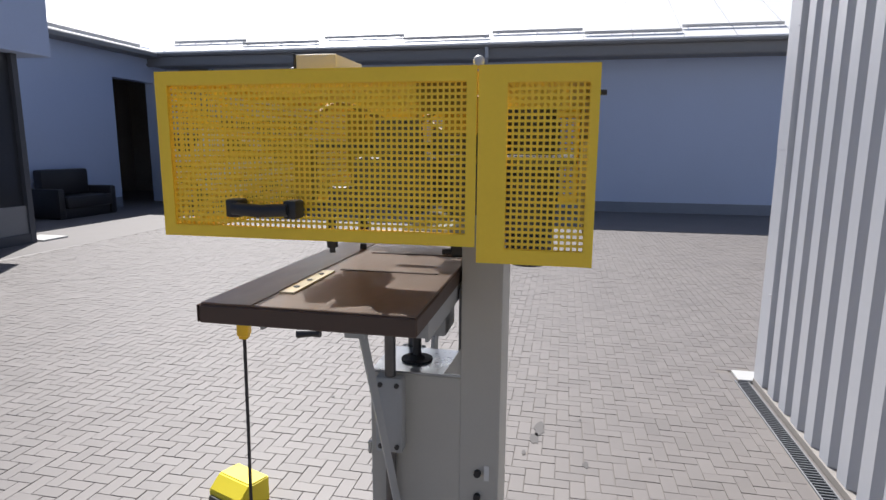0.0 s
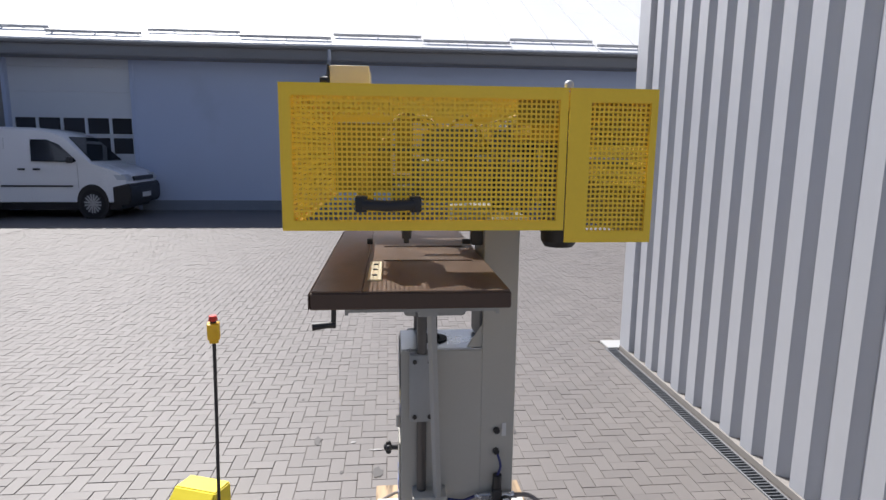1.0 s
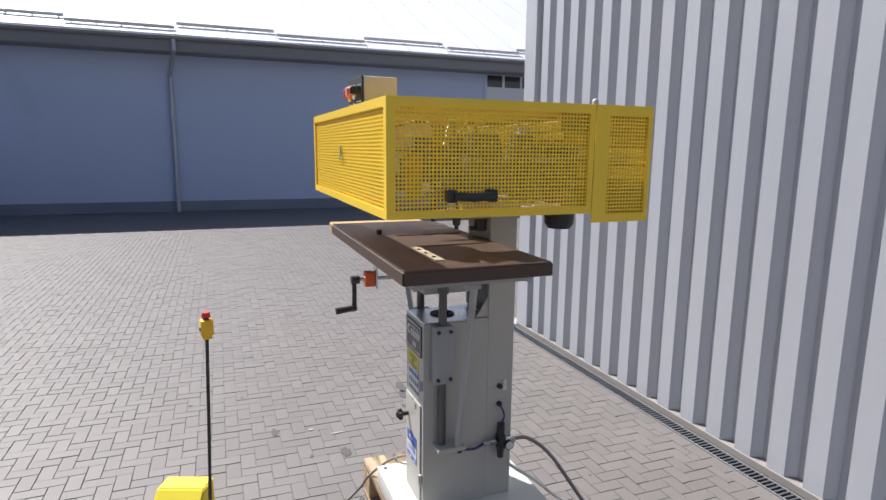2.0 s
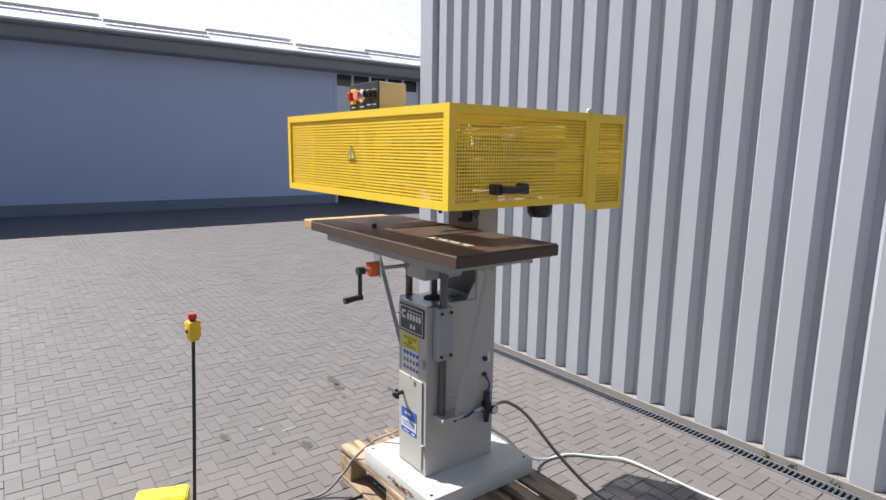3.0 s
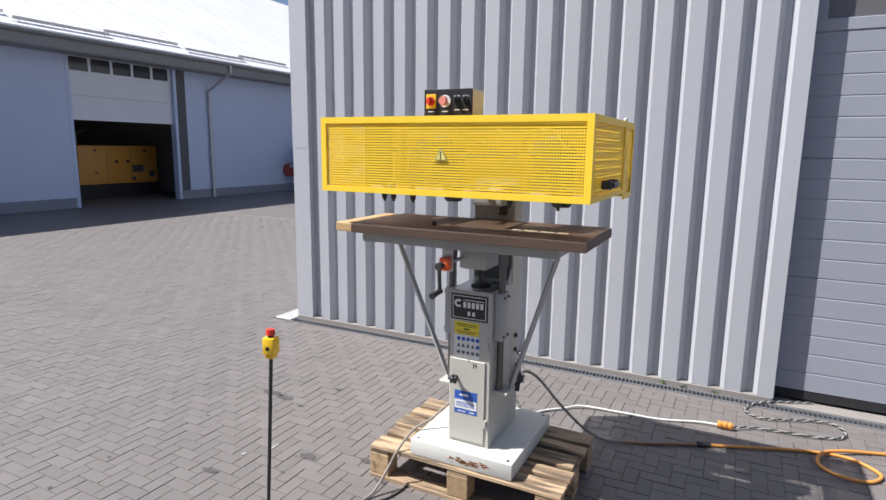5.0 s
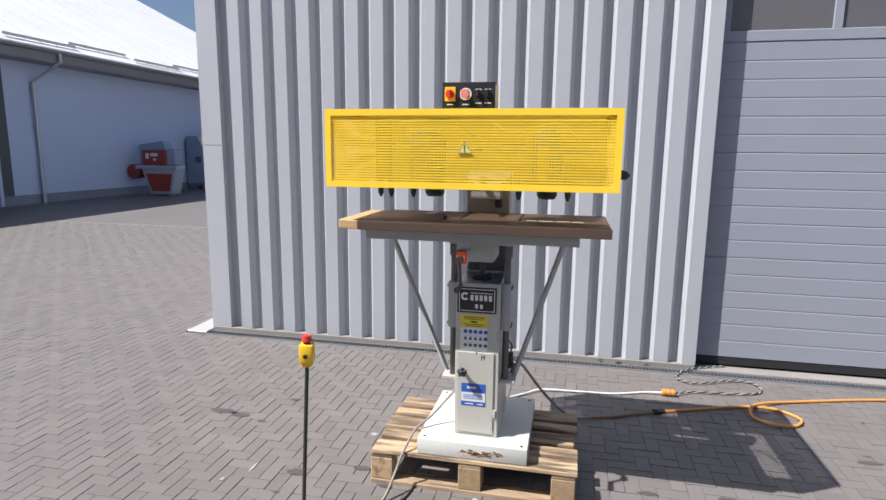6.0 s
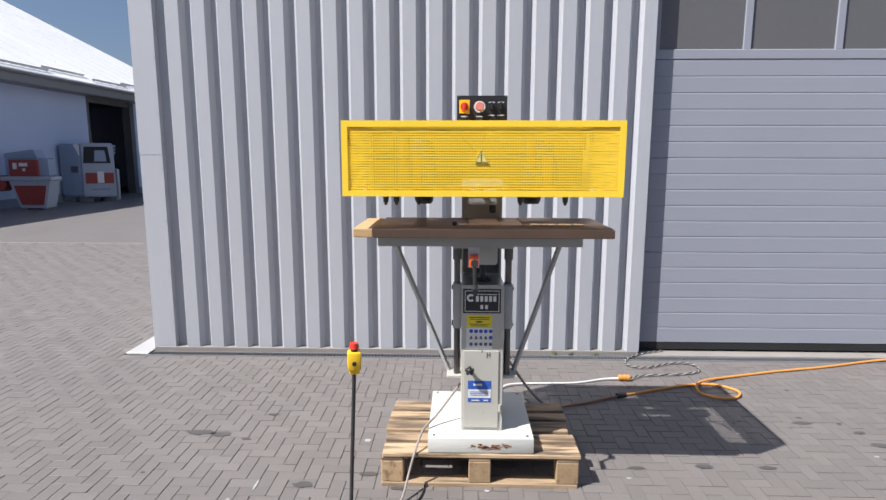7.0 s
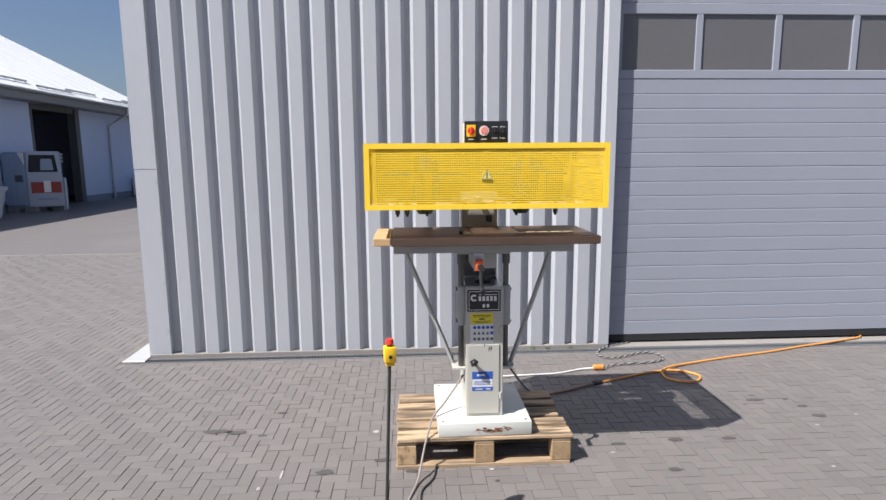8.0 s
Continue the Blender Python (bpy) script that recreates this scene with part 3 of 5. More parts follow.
# ---- pallet ----
PX0, PX1, PY0, PY1, PZ = -0.405, 0.215, 1.25, 2.215, 0.172
pallet = thing("pallet", ((PX0 + PX1) / 2, (PY0 + PY1) / 2, 0), "worn wooden pallet with bare boards on the paving", "pallet")
rng = random.Random(4)
widths = (0.112, 0.078, 0.112, 0.078, 0.112)
gap = (PX1 - PX0 - sum(widths)) / 4
x = PX0
for w in widths:
    bm = B()
    j = rng.uniform(-0.012, 0.012)
    box(bm, x, x + w, PY0 + j, PY1 + rng.uniform(-0.010, 0.008), PZ - 0.020, PZ + rng.uniform(-0.001, 0.001), 0.003)
    part("top_board", bm, M_PALLET, pallet)
    x += w + gap
BLK = ((PY0, 0.112), ((PY0 + PY1) / 2 - 0.056, 0.112), (PY1 - 0.112, 0.112))
for y0, w in BLK:
    bm = B()
    box(bm, PX0 + 0.004, PX1 - 0.004, y0 + 0.004, y0 + w - 0.004, PZ - 0.040, PZ - 0.0205, 0.002)
    part("cross_board", bm, M_PALLET, pallet)
    for x0, wx in ((PX0 + 0.003, 0.086), ((PX0 + PX1) / 2 - 0.045, 0.09), (PX1 - 0.089, 0.086)):
        bm = B()
        box(bm, x0, x0 + wx, y0 + 0.002, y0 + w - 0.002, 0.0205, PZ - 0.0405, 0.004)
        part("block", bm, M_BLOCK, pallet)
for x0, wx in ((PX0, 0.090), ((PX0 + PX1) / 2 - 0.05, 0.10), (PX1 - 0.090, 0.090)):
    bm = B()
    box(bm, x0, x0 + wx, PY0 + rng.uniform(0, 0.006), PY1, -0.003, 0.020, 0.003)
    part("bottom_board", bm, M_PALLET, pallet)
bm = B()
box(bm, -0.34, -0.30, 1.92, 2.06, -0.004, 0.012, 0.003)
single("offcut", bm, M_LABELW, "pale flat offcut lying under the pallet", "offcut")

# ---- boring machine ----
mach = thing("boring_machine", (-0.12, 1.72, PZ), "pale grey column boring machine standing on a wooden pallet", "machine")
CY0, CY1 = 1.62, 1.825
bm = B()
box(bm, -0.395, 0.178, 1.472, 1.985, PZ + 0.002, 0.250, 0.0025, 2)
base = part("base_plate", bm, M_BASE, mach, "white painted base plate with rust along its edge")
rng = random.Random(9)
bm = B()
for i in range(60):
    y = rng.gauss(1.695, 0.055)
    z = 0.206 + 0.16 * (y - 1.70) * rng.choice((-1, 1)) * 0.4 + rng.gauss(0, 0.008)
    z = min(max(z, PZ + 0.010), 0.240)
    s = rng.uniform(0.0015, 0.0065)
    n = 7
    ring = [(y + s * rng.uniform(0.5, 1.5) * 1.8 * math.cos(a), z + s * rng.uniform(0.3, 0.8) * math.sin(a)) for a in [2 * math.pi * q / n for q in range(n)]]
    prism(bm, ring, "X", -0.3965, -0.3945)
tagged(part("rust_patch", bm, M_RUST, base, "flaked rust"), kind="stuff")
for bx, by in ((-0.365, 1.50), (-0.365, 1.957), (0.15, 1.50), (0.15, 1.957)):
    bm = B()
    cyl(bm, (bx, by, 0.248), (bx, by, 0.2515), 0.007, seg=12)
    part("bolt_hole", bm, M_BLACK, base)

bm = B()
box(bm, -0.310, -0.050, CY0, CY1, 0.250, 0.985, 0.003)
housing = part("housing", bm, M_GREY, mach, "pale grey sheet steel column housing")
bm = B()
box(bm, -0.308, -0.050, CY0 + 0.002, CY1 - 0.002, 0.9855, 0.990, 0.001)
part("top_plate", bm, M_STEEL, housing, "bare bright steel top plate")
bm = B()
cyl(bm, (-0.20, 1.722, 0.990), (-0.20, 1.722, 0.995), 0.046, seg=28)
cyl(bm, (-0.20, 1.722, 0.995), (-0.20, 1.722, 1.006), 0.024, 0.018, seg=28)
part("bellows_flange", bm, M_RUBBER, housing, "black rubber flange")
bm = B()
box(bm, -0.052, 0.058, CY0 - 0.0006, CY1 + 0.0006, 0.250, 1.48, 0.002)
column = part("column", bm, M_GREY, mach, "pale grey rear column")
# Dark sheet that puts the shade under the table onto the column.
bm = B()
box(bm, -0.0605, -0.0525, CY0 + 0.008, CY1 - 0.008, 1.0, 1.235, 0.002)
part("slideway_cover", bm, M_CAST, column, "dark sheet standing in for shade under the table")
bm = B()
prism(bm, [(-0.048, 0.992), (-0.10, 0.992), (-0.048, 1.075)], "Y", CY0 + 0.006, CY0 + 0.012)
part("gusset", bm, M_GREY, column)
bm = B()
box(bm, -0.15, -0.049, CY0 + 0.03, CY1 - 0.03, 1.36, 1.44, 0.004)
part("head_bracket", bm, M_GREYDK, column)
# door of the housing
bm = B()
box(bm, -0.316, -0.3105, CY0 + 0.022, CY1 - 0.010, 0.268, 0.665, 0.002)
hdoor = part("housing_door", bm, M_GREY, housing, "light grey hinged cover door")
for zc in (0.372, 0.745):
    bm = B()
    cyl(bm, (-0.318, CY0 + 0.014, zc - 0.018), (-0.318, CY0 + 0.014, zc + 0.018), 0.007, seg=10)
    part("hinge", bm, M_GREY, housing)
bm = B()
cyl(bm, (-0.317, 1.785, 0.575), (-0.345, 1.785, 0.575), 0.009, seg=12)
for a in range(5):
    an = a * 2 * math.pi / 5 + 0.3
    ball(bm, (-0.350, 1.785 + 0.014 * math.cos(an), 0.575 + 0.014 * math.sin(an)), 0.010)
ball(bm, (-0.352, 1.785, 0.575), 0.016)
part("star_knob", bm, M_BLACK, hdoor, "black plastic star knob")


def flat(name, mat, parent, y0, y1, z0, z1, x=-0.3155, thick=0.0015, label=""):
    bm = B()
    box(bm, x - thick, x, y0, y1, z0, z1)
    return part(name, bm, mat, parent, label, smooth=False)


# name plate: plain shapes in place of the maker's mark
plate = flat("name_plate", M_BLACK, housing, 1.637, 1.818, 0.852, 0.972, x=-0.3105, thick=0.003, label="black plate with a white border and emblem")
X1 = -0.3136
for y0, y1, z0, z1 in ((1.645, 1.810, 0.961, 0.964), (1.645, 1.810, 0.860, 0.863), (1.645, 1.648, 0.863, 0.961), (1.807, 1.810, 0.863, 0.961)):
    flat("border_line", M_LABELW, plate, y0, y1, z0, z1, X1, 0.0008)
bm = B()
arc = [(1.782 - 0.019 * math.cos(a), 0.928 + 0.019 * math.sin(a)) for a in [radians(40 + i * 20) for i in range(15)]]
arc += [(1.782 - 0.009 * math.cos(a), 0.928 + 0.009 * math.sin(a)) for a in [radians(320 - i * 20) for i in range(15)]]
prism(bm, arc, "X", X1 - 0.0008, X1)
part("emblem", bm, M_LABELW, plate, "white round emblem", smooth=False)
for i in range(5):
    y1 = 1.757 - i * 0.021
    bm = B()
    box(bm, X1 - 0.0008, X1, y1 - 0.014, y1, 0.910, 0.9365)
    part("emblem_bar", bm, M_LABELW, plate, smooth=False)
bm = B()
box(bm, X1 - 0.0008, X1, 1.655, 1.757, 0.944, 0.947)
part("emblem_bar", bm, M_LABELW, plate, smooth=False)
for wy in (1.735, 1.712):
    bm = B()
    box(bm, X1 - 0.0008, X1, wy - 0.013, wy, 0.874, 0.893)
    part("mark_bar", bm, M_LABELW, plate, smooth=False)
ylab = flat("warning_label", M_LABELY, housing, 1.678, 1.800, 0.782, 0.842, x=-0.3105, thick=0.001, label="yellow label with unreadable black lines")
for z, w, t in ((0.830, 0.10, 0.004), (0.821, 0.09, 0.003), (0.809, 0.03, 0.007), (0.797, 0.10, 0.003), (0.789, 0.08, 0.003)):
    flat("text_bar", M_BLACK, ylab, 1.739 - w / 2, 1.739 + w / 2, z - t / 2, z + t / 2, -0.3116, 0.0006)
plab = flat("pictogram_label", M_LABELW, housing, 1.676, 1.802, 0.672, 0.779, x=-0.3105, thick=0.001, label="white label with blue round pictograms")
for c in range(5):
    yc = 1.791 - 0.013 - c * 0.0235
    bm = B()
    cyl(bm, (-0.3116, yc, 0.762), (-0.3122, yc, 0.762), 0.0095, seg=16)
    part("pictogram", bm, M_BLUE, plab, smooth=False)
    bm = B()
    if c < 4:
        prism(bm, [(yc - 0.008, 0.722), (yc + 0.008, 0.722), (yc + 0.003, 0.738), (yc - 0.003, 0.738)], "X", -0.3122, -0.3116)
        part("pictogram", bm, M_CAST, plab, smooth=False)
    else:
        cyl(bm, (-0.3116, yc, 0.730), (-0.3122, yc, 0.730), 0.0095, seg=16)
        part("pictogram", bm, M_BLUE, plab, smooth=False)
    bm = B()
    cyl(bm, (-0.3116, yc, 0.697), (-0.3122, yc, 0.697), 0.0085, seg=16)
    part("pictogram", bm, M_CAST, plab, smooth=False)
slab = flat("blue_sticker", M_BLUE, hdoor, 1.678, 1.792, 0.402, 0.512, x=-0.3162, thick=0.001, label="blue and white sticker with unreadable lines")
flat("white_field", M_LABELW, slab, 1.679, 1.791, 0.424, 0.468, -0.3173, 0.0006)
flat("text_bar", M_LABELW, slab, 1.722, 1.765, 0.487, 0.497, -0.3173, 0.0006)
for z in (0.455, 0.447, 0.438):
    flat("text_bar", M_BLUE, slab, 1.690, 1.782, z - 0.0015, z + 0.0015, -0.318, 0.0005)
flat("text_bar", M_LABELW, slab, 1.735, 1.775, 0.409, 0.414, -0.3173, 0.0006)
flat("text_bar", M_LABELW, slab, 1.690, 1.715, 0.409, 0.414, -0.3173, 0.0006)
for y0, z0, dy, dz in ((1.697, 0.628, 0.004, 0.028), (1.684, 0.632, 0.004, 0.024), (1.684, 0.642, 0.016, 0.004), (1.722, 0.655, 0.004, 0.014)):
    flat("pen_mark", M_BLACK, hdoor, y0, y0 + dy, z0, z0 + dz, -0.3162, 0.0005)

# lifting slides on both flanks
for side, ya, yb, yr in ((-1, CY0 - 0.043, CY0 - 0.001, 1.598), (1, CY1 + 0.001, CY1 + 0.043, 1.847)):
    bm = B()
    box(bm, -0.283, -0.206, ya, yb, 0.765, 0.985, 0.006, 2)
    sl = part("slide_block", bm, M_GREYDK, mach, "grey slide block")
    out = ya if side < 0 else yb
    for xb in (-0.268, -0.221):
        for zb in (0.785, 0.965):
            bm = B()
            cyl(bm, (xb, out, zb), (xb, out + side * 0.006, zb), 0.007, seg=8)
            part("bolt", bm, M_IRON, sl)
    bm = B()
    cyl(bm, (-0.245, yr, 0.525), (-0.245, yr, 1.195), 0.0155, seg=18)
    part("guide_rod", bm, M_CHROME, mach, "dull steel guide rod")
    bm = B()
    cyl(bm, (-0.245, yr, 1.105), (-0.245, yr, 1.197), 0.0215, seg=18)
    part("rod_sleeve", bm, M_CAST, mach, "dark steel sleeve")
    bm = B()
    box(bm, -0.275, -0.165, min(yr - 0.022, yr + side * 0.05), max(yr + 0.022, yr + side * 0.05), 0.508, 0.524, 0.003)
    part("rod_bracket", bm, M_GREY, mach)
    yt, yl = (1.345, 1.563) if side < 0 else (2.155, 1.882)
    bm = B()
    cyl(bm, (-0.235, yt, 1.195), (-0.195, yl, 0.512), 0.0125, seg=4)
    part("strut", bm, M_GREYDK, mach, "grey flat diagonal strut")
    bm = B()
    box(bm, -0.27, -0.22, yt - 0.02, yt + 0.02, 1.180, 1.196, 0.002)
    part("strut_lug", bm, M_GREYDK, mach)

# table
bm = B()
prism(bm, [(-0.455, 1.2445), (-0.455, 1.198), (-0.447, 1.198), (-0.447, 1.205), (-0.073, 1.205), (-0.073, 1.198), (-0.065, 1.198), (-0.065, 1.2445)], "Y", 1.288, 2.205)
part("table_frame", bm, M_GREYDK, mach, "grey steel table frame", smooth=False)
# Casting in darker grey, to imitate the shade beneath the tabletop.
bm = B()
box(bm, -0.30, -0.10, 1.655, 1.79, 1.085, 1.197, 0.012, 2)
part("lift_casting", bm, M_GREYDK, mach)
bm = B()
cyl(bm, (-0.20, 1.722, 1.006), (-0.20, 1.722, 1.085), 0.013, seg=16)
part("lead_screw", bm, M_IRON, mach, "dark lifting screw")
bm = B()
box(bm, -0.27, -0.215, 1.575, 1.87, 1.160, 1.197, 0.004)
part("rod_yoke", bm, M_GREYDK, mach)
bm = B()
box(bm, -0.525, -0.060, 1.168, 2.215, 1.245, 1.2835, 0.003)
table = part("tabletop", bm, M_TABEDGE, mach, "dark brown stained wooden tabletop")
bm = B()
box(bm, -0.405, -0.063, 1.172, 2.213, 1.2836, 1.288, 0.0015)
part("top_sheet", bm, M_TABLE, table, "pale brown worn table surface")
bm = B()
box(bm, -0.521, -0.4065, 1.172, 2.213, 1.2836, 1.2885, 0.0015)
part("front_board", bm, M_TABFRONT, table, "dark stained board along the front edge")
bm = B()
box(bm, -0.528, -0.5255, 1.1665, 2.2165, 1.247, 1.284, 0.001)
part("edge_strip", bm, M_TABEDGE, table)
bm = B()
box(bm, -0.523, -0.100, 2.2165, 2.305, 1.247, 1.287, 0.004)
part("end_board", bm, M_LIGHTWOOD, table, "pale unstained wooden end board")
bm = B()
prism(bm, [(-0.398, 1.2885), (-0.398, 1.2925), (-0.364, 1.2925), (-0.364, 1.2885)], "Y", 1.275, 1.512)
part("rule_strip", bm, M_RULE, table, "pale wooden stop strip")
for i in range(3):
    bm = B()
    cyl(bm, (-0.381, 1.325 + i * 0.07, 1.2925), (-0.381, 1.325 + i * 0.07, 1.2945), 0.007, seg=10)
    part("stop_pin", bm, M_IRON, table)
bm = B()
cyl(bm, (-0.41, 1.86, 1.288), (-0.41, 1.86, 1.306), 0.010, seg=10)
part("stop_knob", bm, M_BLACK, table, "small black clamp knob")
# Thin dark strips across the tabletop.
for yc in (1.545, 1.80):
    bm = B()
    box(bm, -0.36, -0.10, yc - 0.006, yc + 0.006, 1.2885, 1.2905)
    part("table_batten", bm, M_TABEDGE, table)

# crank with position dial
def crank_part(name, bm, mat, parent, label=""):
    bmesh.ops.translate(bm, vec=(0.045, 0.010, -0.036), verts=bm.verts)
    return part(name, bm, mat, parent, label)


bm = B()
cyl(bm, (-0.30, 1.762, 1.172), (-0.565, 1.762, 1.172), 0.008, seg=12)
crank_part("crank_shaft", bm, M_STEEL, mach, "bright steel crank shaft")
bm = B()
box(bm, -0.535, -0.498, 1.742, 1.784, 1.145, 1.200, 0.005, 2)
dial = crank_part("position_dial", bm, M_ORANGE, mach, "orange position counter")
bm = B()
box(bm, -0.497, -0.490, 1.738, 1.788, 1.138, 1.232, 0.001)
crank_part("dial_plate", bm, M_STEEL, dial)
bm = B()
cyl(bm, (-0.555, 1.762, 1.172), (-0.585, 1.762, 1.172), 0.016, seg=14)
tube(bm, [Vector(q) for q in ((-0.574, 1.762, 1.175), (-0.574, 1.760, 1.12), (-0.576, 1.757, 1.066))], 0.0085, 10)
cyl(bm, (-0.568, 1.757, 1.066), (-0.590, 1.757, 1.066), 0.012, seg=12)
crank = crank_part("crank_arm", bm, M_IRON, mach, "black iron crank")
bm = B()
cyl(bm, (-0.590, 1.757, 1.066), (-0.645, 1.757, 1.060), 0.011, 0.0135, seg=12)
crank_part("crank_handle", bm, M_BLACK, crank)


# ---- yellow perforated guard ----
GX0, GX1, GX2 = -0.575, 0.052, 0.256
GY0, GY1 = 1.152, 2.335
GZ0, GZ1, GZR = 1.430, 1.745, 1.402


def perforated(bm, u0, u1, v0, v1, place, pitch=0.0106, bar_u=0.0038, bar_v=0.0053, thick=0.0016):
    """A sheet with square holes: place(u, v, w) gives the world point, w across the sheet."""
    def slab(ua, ub, va, vb, wa, wb):
        p = [bm.verts.new(place(u, v, w)) for w in (wa, wb) for u, v in ((ua, va), (ub, va), (ub, vb), (ua, vb))]
        for f in ((0, 1, 2, 3), (7, 6, 5, 4), (0, 4, 5, 1), (1, 5, 6, 2), (2, 6, 7, 3), (3, 7, 4, 0)):
            bm.faces.new([p[i] for i in f])
    nu, nv = round((u1 - u0) / pitch), round((v1 - v0) / pitch)
    pu, pv = (u1 - u0) / nu, (v1 - v0) / nv
    for i in range(nu + 1):
        u = u0 + i * pu
        slab(u - bar_u / 2, u + bar_u / 2, v0, v1, 0.0, thick)
    for i in range(nv + 1):
        v = v0 + i * pv
        slab(u0, u1, v - bar_v / 2, v + bar_v / 2, 0.0002, thick + 0.0002)
    bmesh.ops.recalc_face_normals(bm, faces=bm.faces)


def face_frame(bm, u0, u1, v0, v1, bands, place, thick=0.003):
    """Four flat bands round a face; bands: low u, high u, low v, high v."""
    a, b, c, d = bands
    for ua, ub, va, vb in ((u0, u0 + a, v0, v1), (u1 - b, u1, v0, v1), (u0 + a, u1 - b, v0, v0 + c), (u0 + a, u1 - b, v1 - d, v1)):
        p = [bm.verts.new(place(u, v, w)) for w in (0, thick) for u, v in ((ua, va), (ub, va), (ub, vb), (ua, vb))]
        for f in ((0, 1, 2, 3), (7, 6, 5, 4), (0, 4, 5, 1), (1, 5, 6, 2), (2, 6, 7, 3), (3, 7, 4, 0)):
            bm.faces.new([p[i] for i in f])
    bmesh.ops.recalc_face_normals(bm, faces=bm.faces)


def on_front(u, v, w):
    return (GX0 + w, u, v)


def on_low(u, v, w):
    return (u, GY0 + w, v)


def on_high(u, v, w):
    return (u, GY1 - w, v)


def on_top(u, v, w):
    return (u, v, GZ1 - w)


def on_back(u, v, w):
    return (GX2 - w, u, v)


guard = thing("guard_cover", ((GX0 + GX1) / 2, (GY0 + GY1) / 2, GZ0), "yellow perforated sheet guard round the drilling heads", "guard")
guard_faces = (
    ("front", (GY0, GY1, GZ0, GZ1), (0.026, 0.026, 0.024, 0.026), on_front),
    ("side", (GX0 + 0.003, GX1 - 0.0015, GZ0, GZ1), (0.022, 0.018, 0.022, 0.026), on_low),
    ("side", (GX0 + 0.003, GX1 - 0.0015, GZ0, GZ1), (0.022, 0.018, 0.022, 0.026), on_high),
    ("rear_side", (GX1 + 0.0015, GX2, GZR, GZ1), (0.050, 0.016, 0.026, 0.030), on_low),
    ("rear_side", (GX1 + 0.0015, GX2, GZR, GZ1), (0.050, 0.016, 0.026, 0.030), on_high),
    ("top", (GX0 + 0.003, GX2, GY0 + 0.003, GY1 - 0.003), (0.010, 0.050, 0.030, 0.030), on_top),
    ("back", (GY0 + 0.003, GY1 - 0.003, GZR, GZ1 - 0.003), (0.03, 0.03, 0.03, 0.03), on_back),
)
front_panel = None
for name, (u0, u1, v0, v1), bands, place in guard_faces:
    bm = B()
    face_frame(bm, u0, u1, v0, v1, bands, place)
    fr = part(name + "_frame", bm, M_YELLOW, guard, smooth=False)
    bm = B()
    a, b, c, d = bands
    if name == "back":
        # back sheet in the darkened yellow, so the holes look shaded inside
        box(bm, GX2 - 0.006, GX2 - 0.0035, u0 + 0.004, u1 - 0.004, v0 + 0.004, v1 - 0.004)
        part("back_sheet", bm, M_YELSHADE, fr, "plain back sheet in yellow darkened like shade", smooth=False)
        continue
    perforated(bm, u0 + a - 0.001, u1 - b + 0.001, v0 + c - 0.001, v1 - d + 0.001, lambda u, v, w, place=place: place(u, v, w + 0.006), **(dict(bar_u=0.0022, bar_v=0.0030, thick=0.001) if name == "top" else dict(bar_u=0.0028, bar_v=0.0058) if name == "front" else dict(bar_u=0.0038, bar_v=0.0048)))
    sheet = part("perforated_sheet", bm, M_YELLOW, fr, "yellow sheet with square holes", smooth=False)
    front_panel = front_panel or sheet
# folded lips behind the frames
for p0, p1 in (((GX0 + 0.001, GX0 + 0.022), (GY0 + 0.004, GY1 - 0.004)),):
    bm = B()
    box(bm, *p0, *p1, GZ0 - 0.0005, GZ0 + 0.003)
    part("bottom_lip", bm, M_YELLOW, guard, smooth=False)
bm = B()
prism(bm, [(1.720, 1.572), (1.778, 1.572), (1.749, 1.624)], "X", GX0 + 0.0005, GX0 + 0.004)
tri = part("warning_triangle", bm, M_TRI, front_panel, "pale yellow warning triangle with a black edge", smooth=False)
bm = B()
for (ya, za), (yb, zb) in (((1.724, 1.5745), (1.774, 1.5745)), ((1.774, 1.5745), (1.749, 1.619)), ((1.749, 1.619), (1.724, 1.5745))):
    cyl(bm, (GX0, ya, za), (GX0, yb, zb), 0.0006, seg=6)
box(bm, GX0 - 0.0006, GX0 + 0.001, 1.7465, 1.7515, 1.585, 1.607)
box(bm, GX0 - 0.0006, GX0 + 0.001, 1.7465, 1.7515, 1.578, 1.582)
part("triangle_mark", bm, M_BLACK, tri, smooth=False)
for ys, sgn in ((GY0, -1),):
    bm = B()
    for xc in (-0.403, -0.287):
        box(bm, xc - 0.013, xc + 0.013, min(ys, ys + sgn * 0.038), max(ys, ys + sgn * 0.038), 1.474, 1.508, 0.004, 2)
    tube(bm, [Vector(q) for q in ((-0.40, ys + sgn * 0.036, 1.491), (-0.345, ys + sgn * 0.040, 1.488), (-0.29, ys + sgn * 0.036, 1.491))], 0.012, 12)
    part("handle", bm, M_BLACK, guard, "black plastic bow handle")
for ys in (GY0 + 0.008, GY1 - 0.008):
    bm = B()
    cyl(bm, (GX1, ys, GZ1), (GX1, ys, GZ1 + 0.005), 0.009, seg=14)
    ball(bm, (GX1, ys, GZ1 + 0.007), 0.010)
    part("hinge_pin", bm, M_ALU, guard, "white hinge pin knob")
bm = B()
cyl(bm, (0.256, GY0 + 0.10, 1.706), (0.272, GY0 + 0.10, 1.706), 0.005, seg=8)
part("latch_bolt", bm, M_IRON, guard)

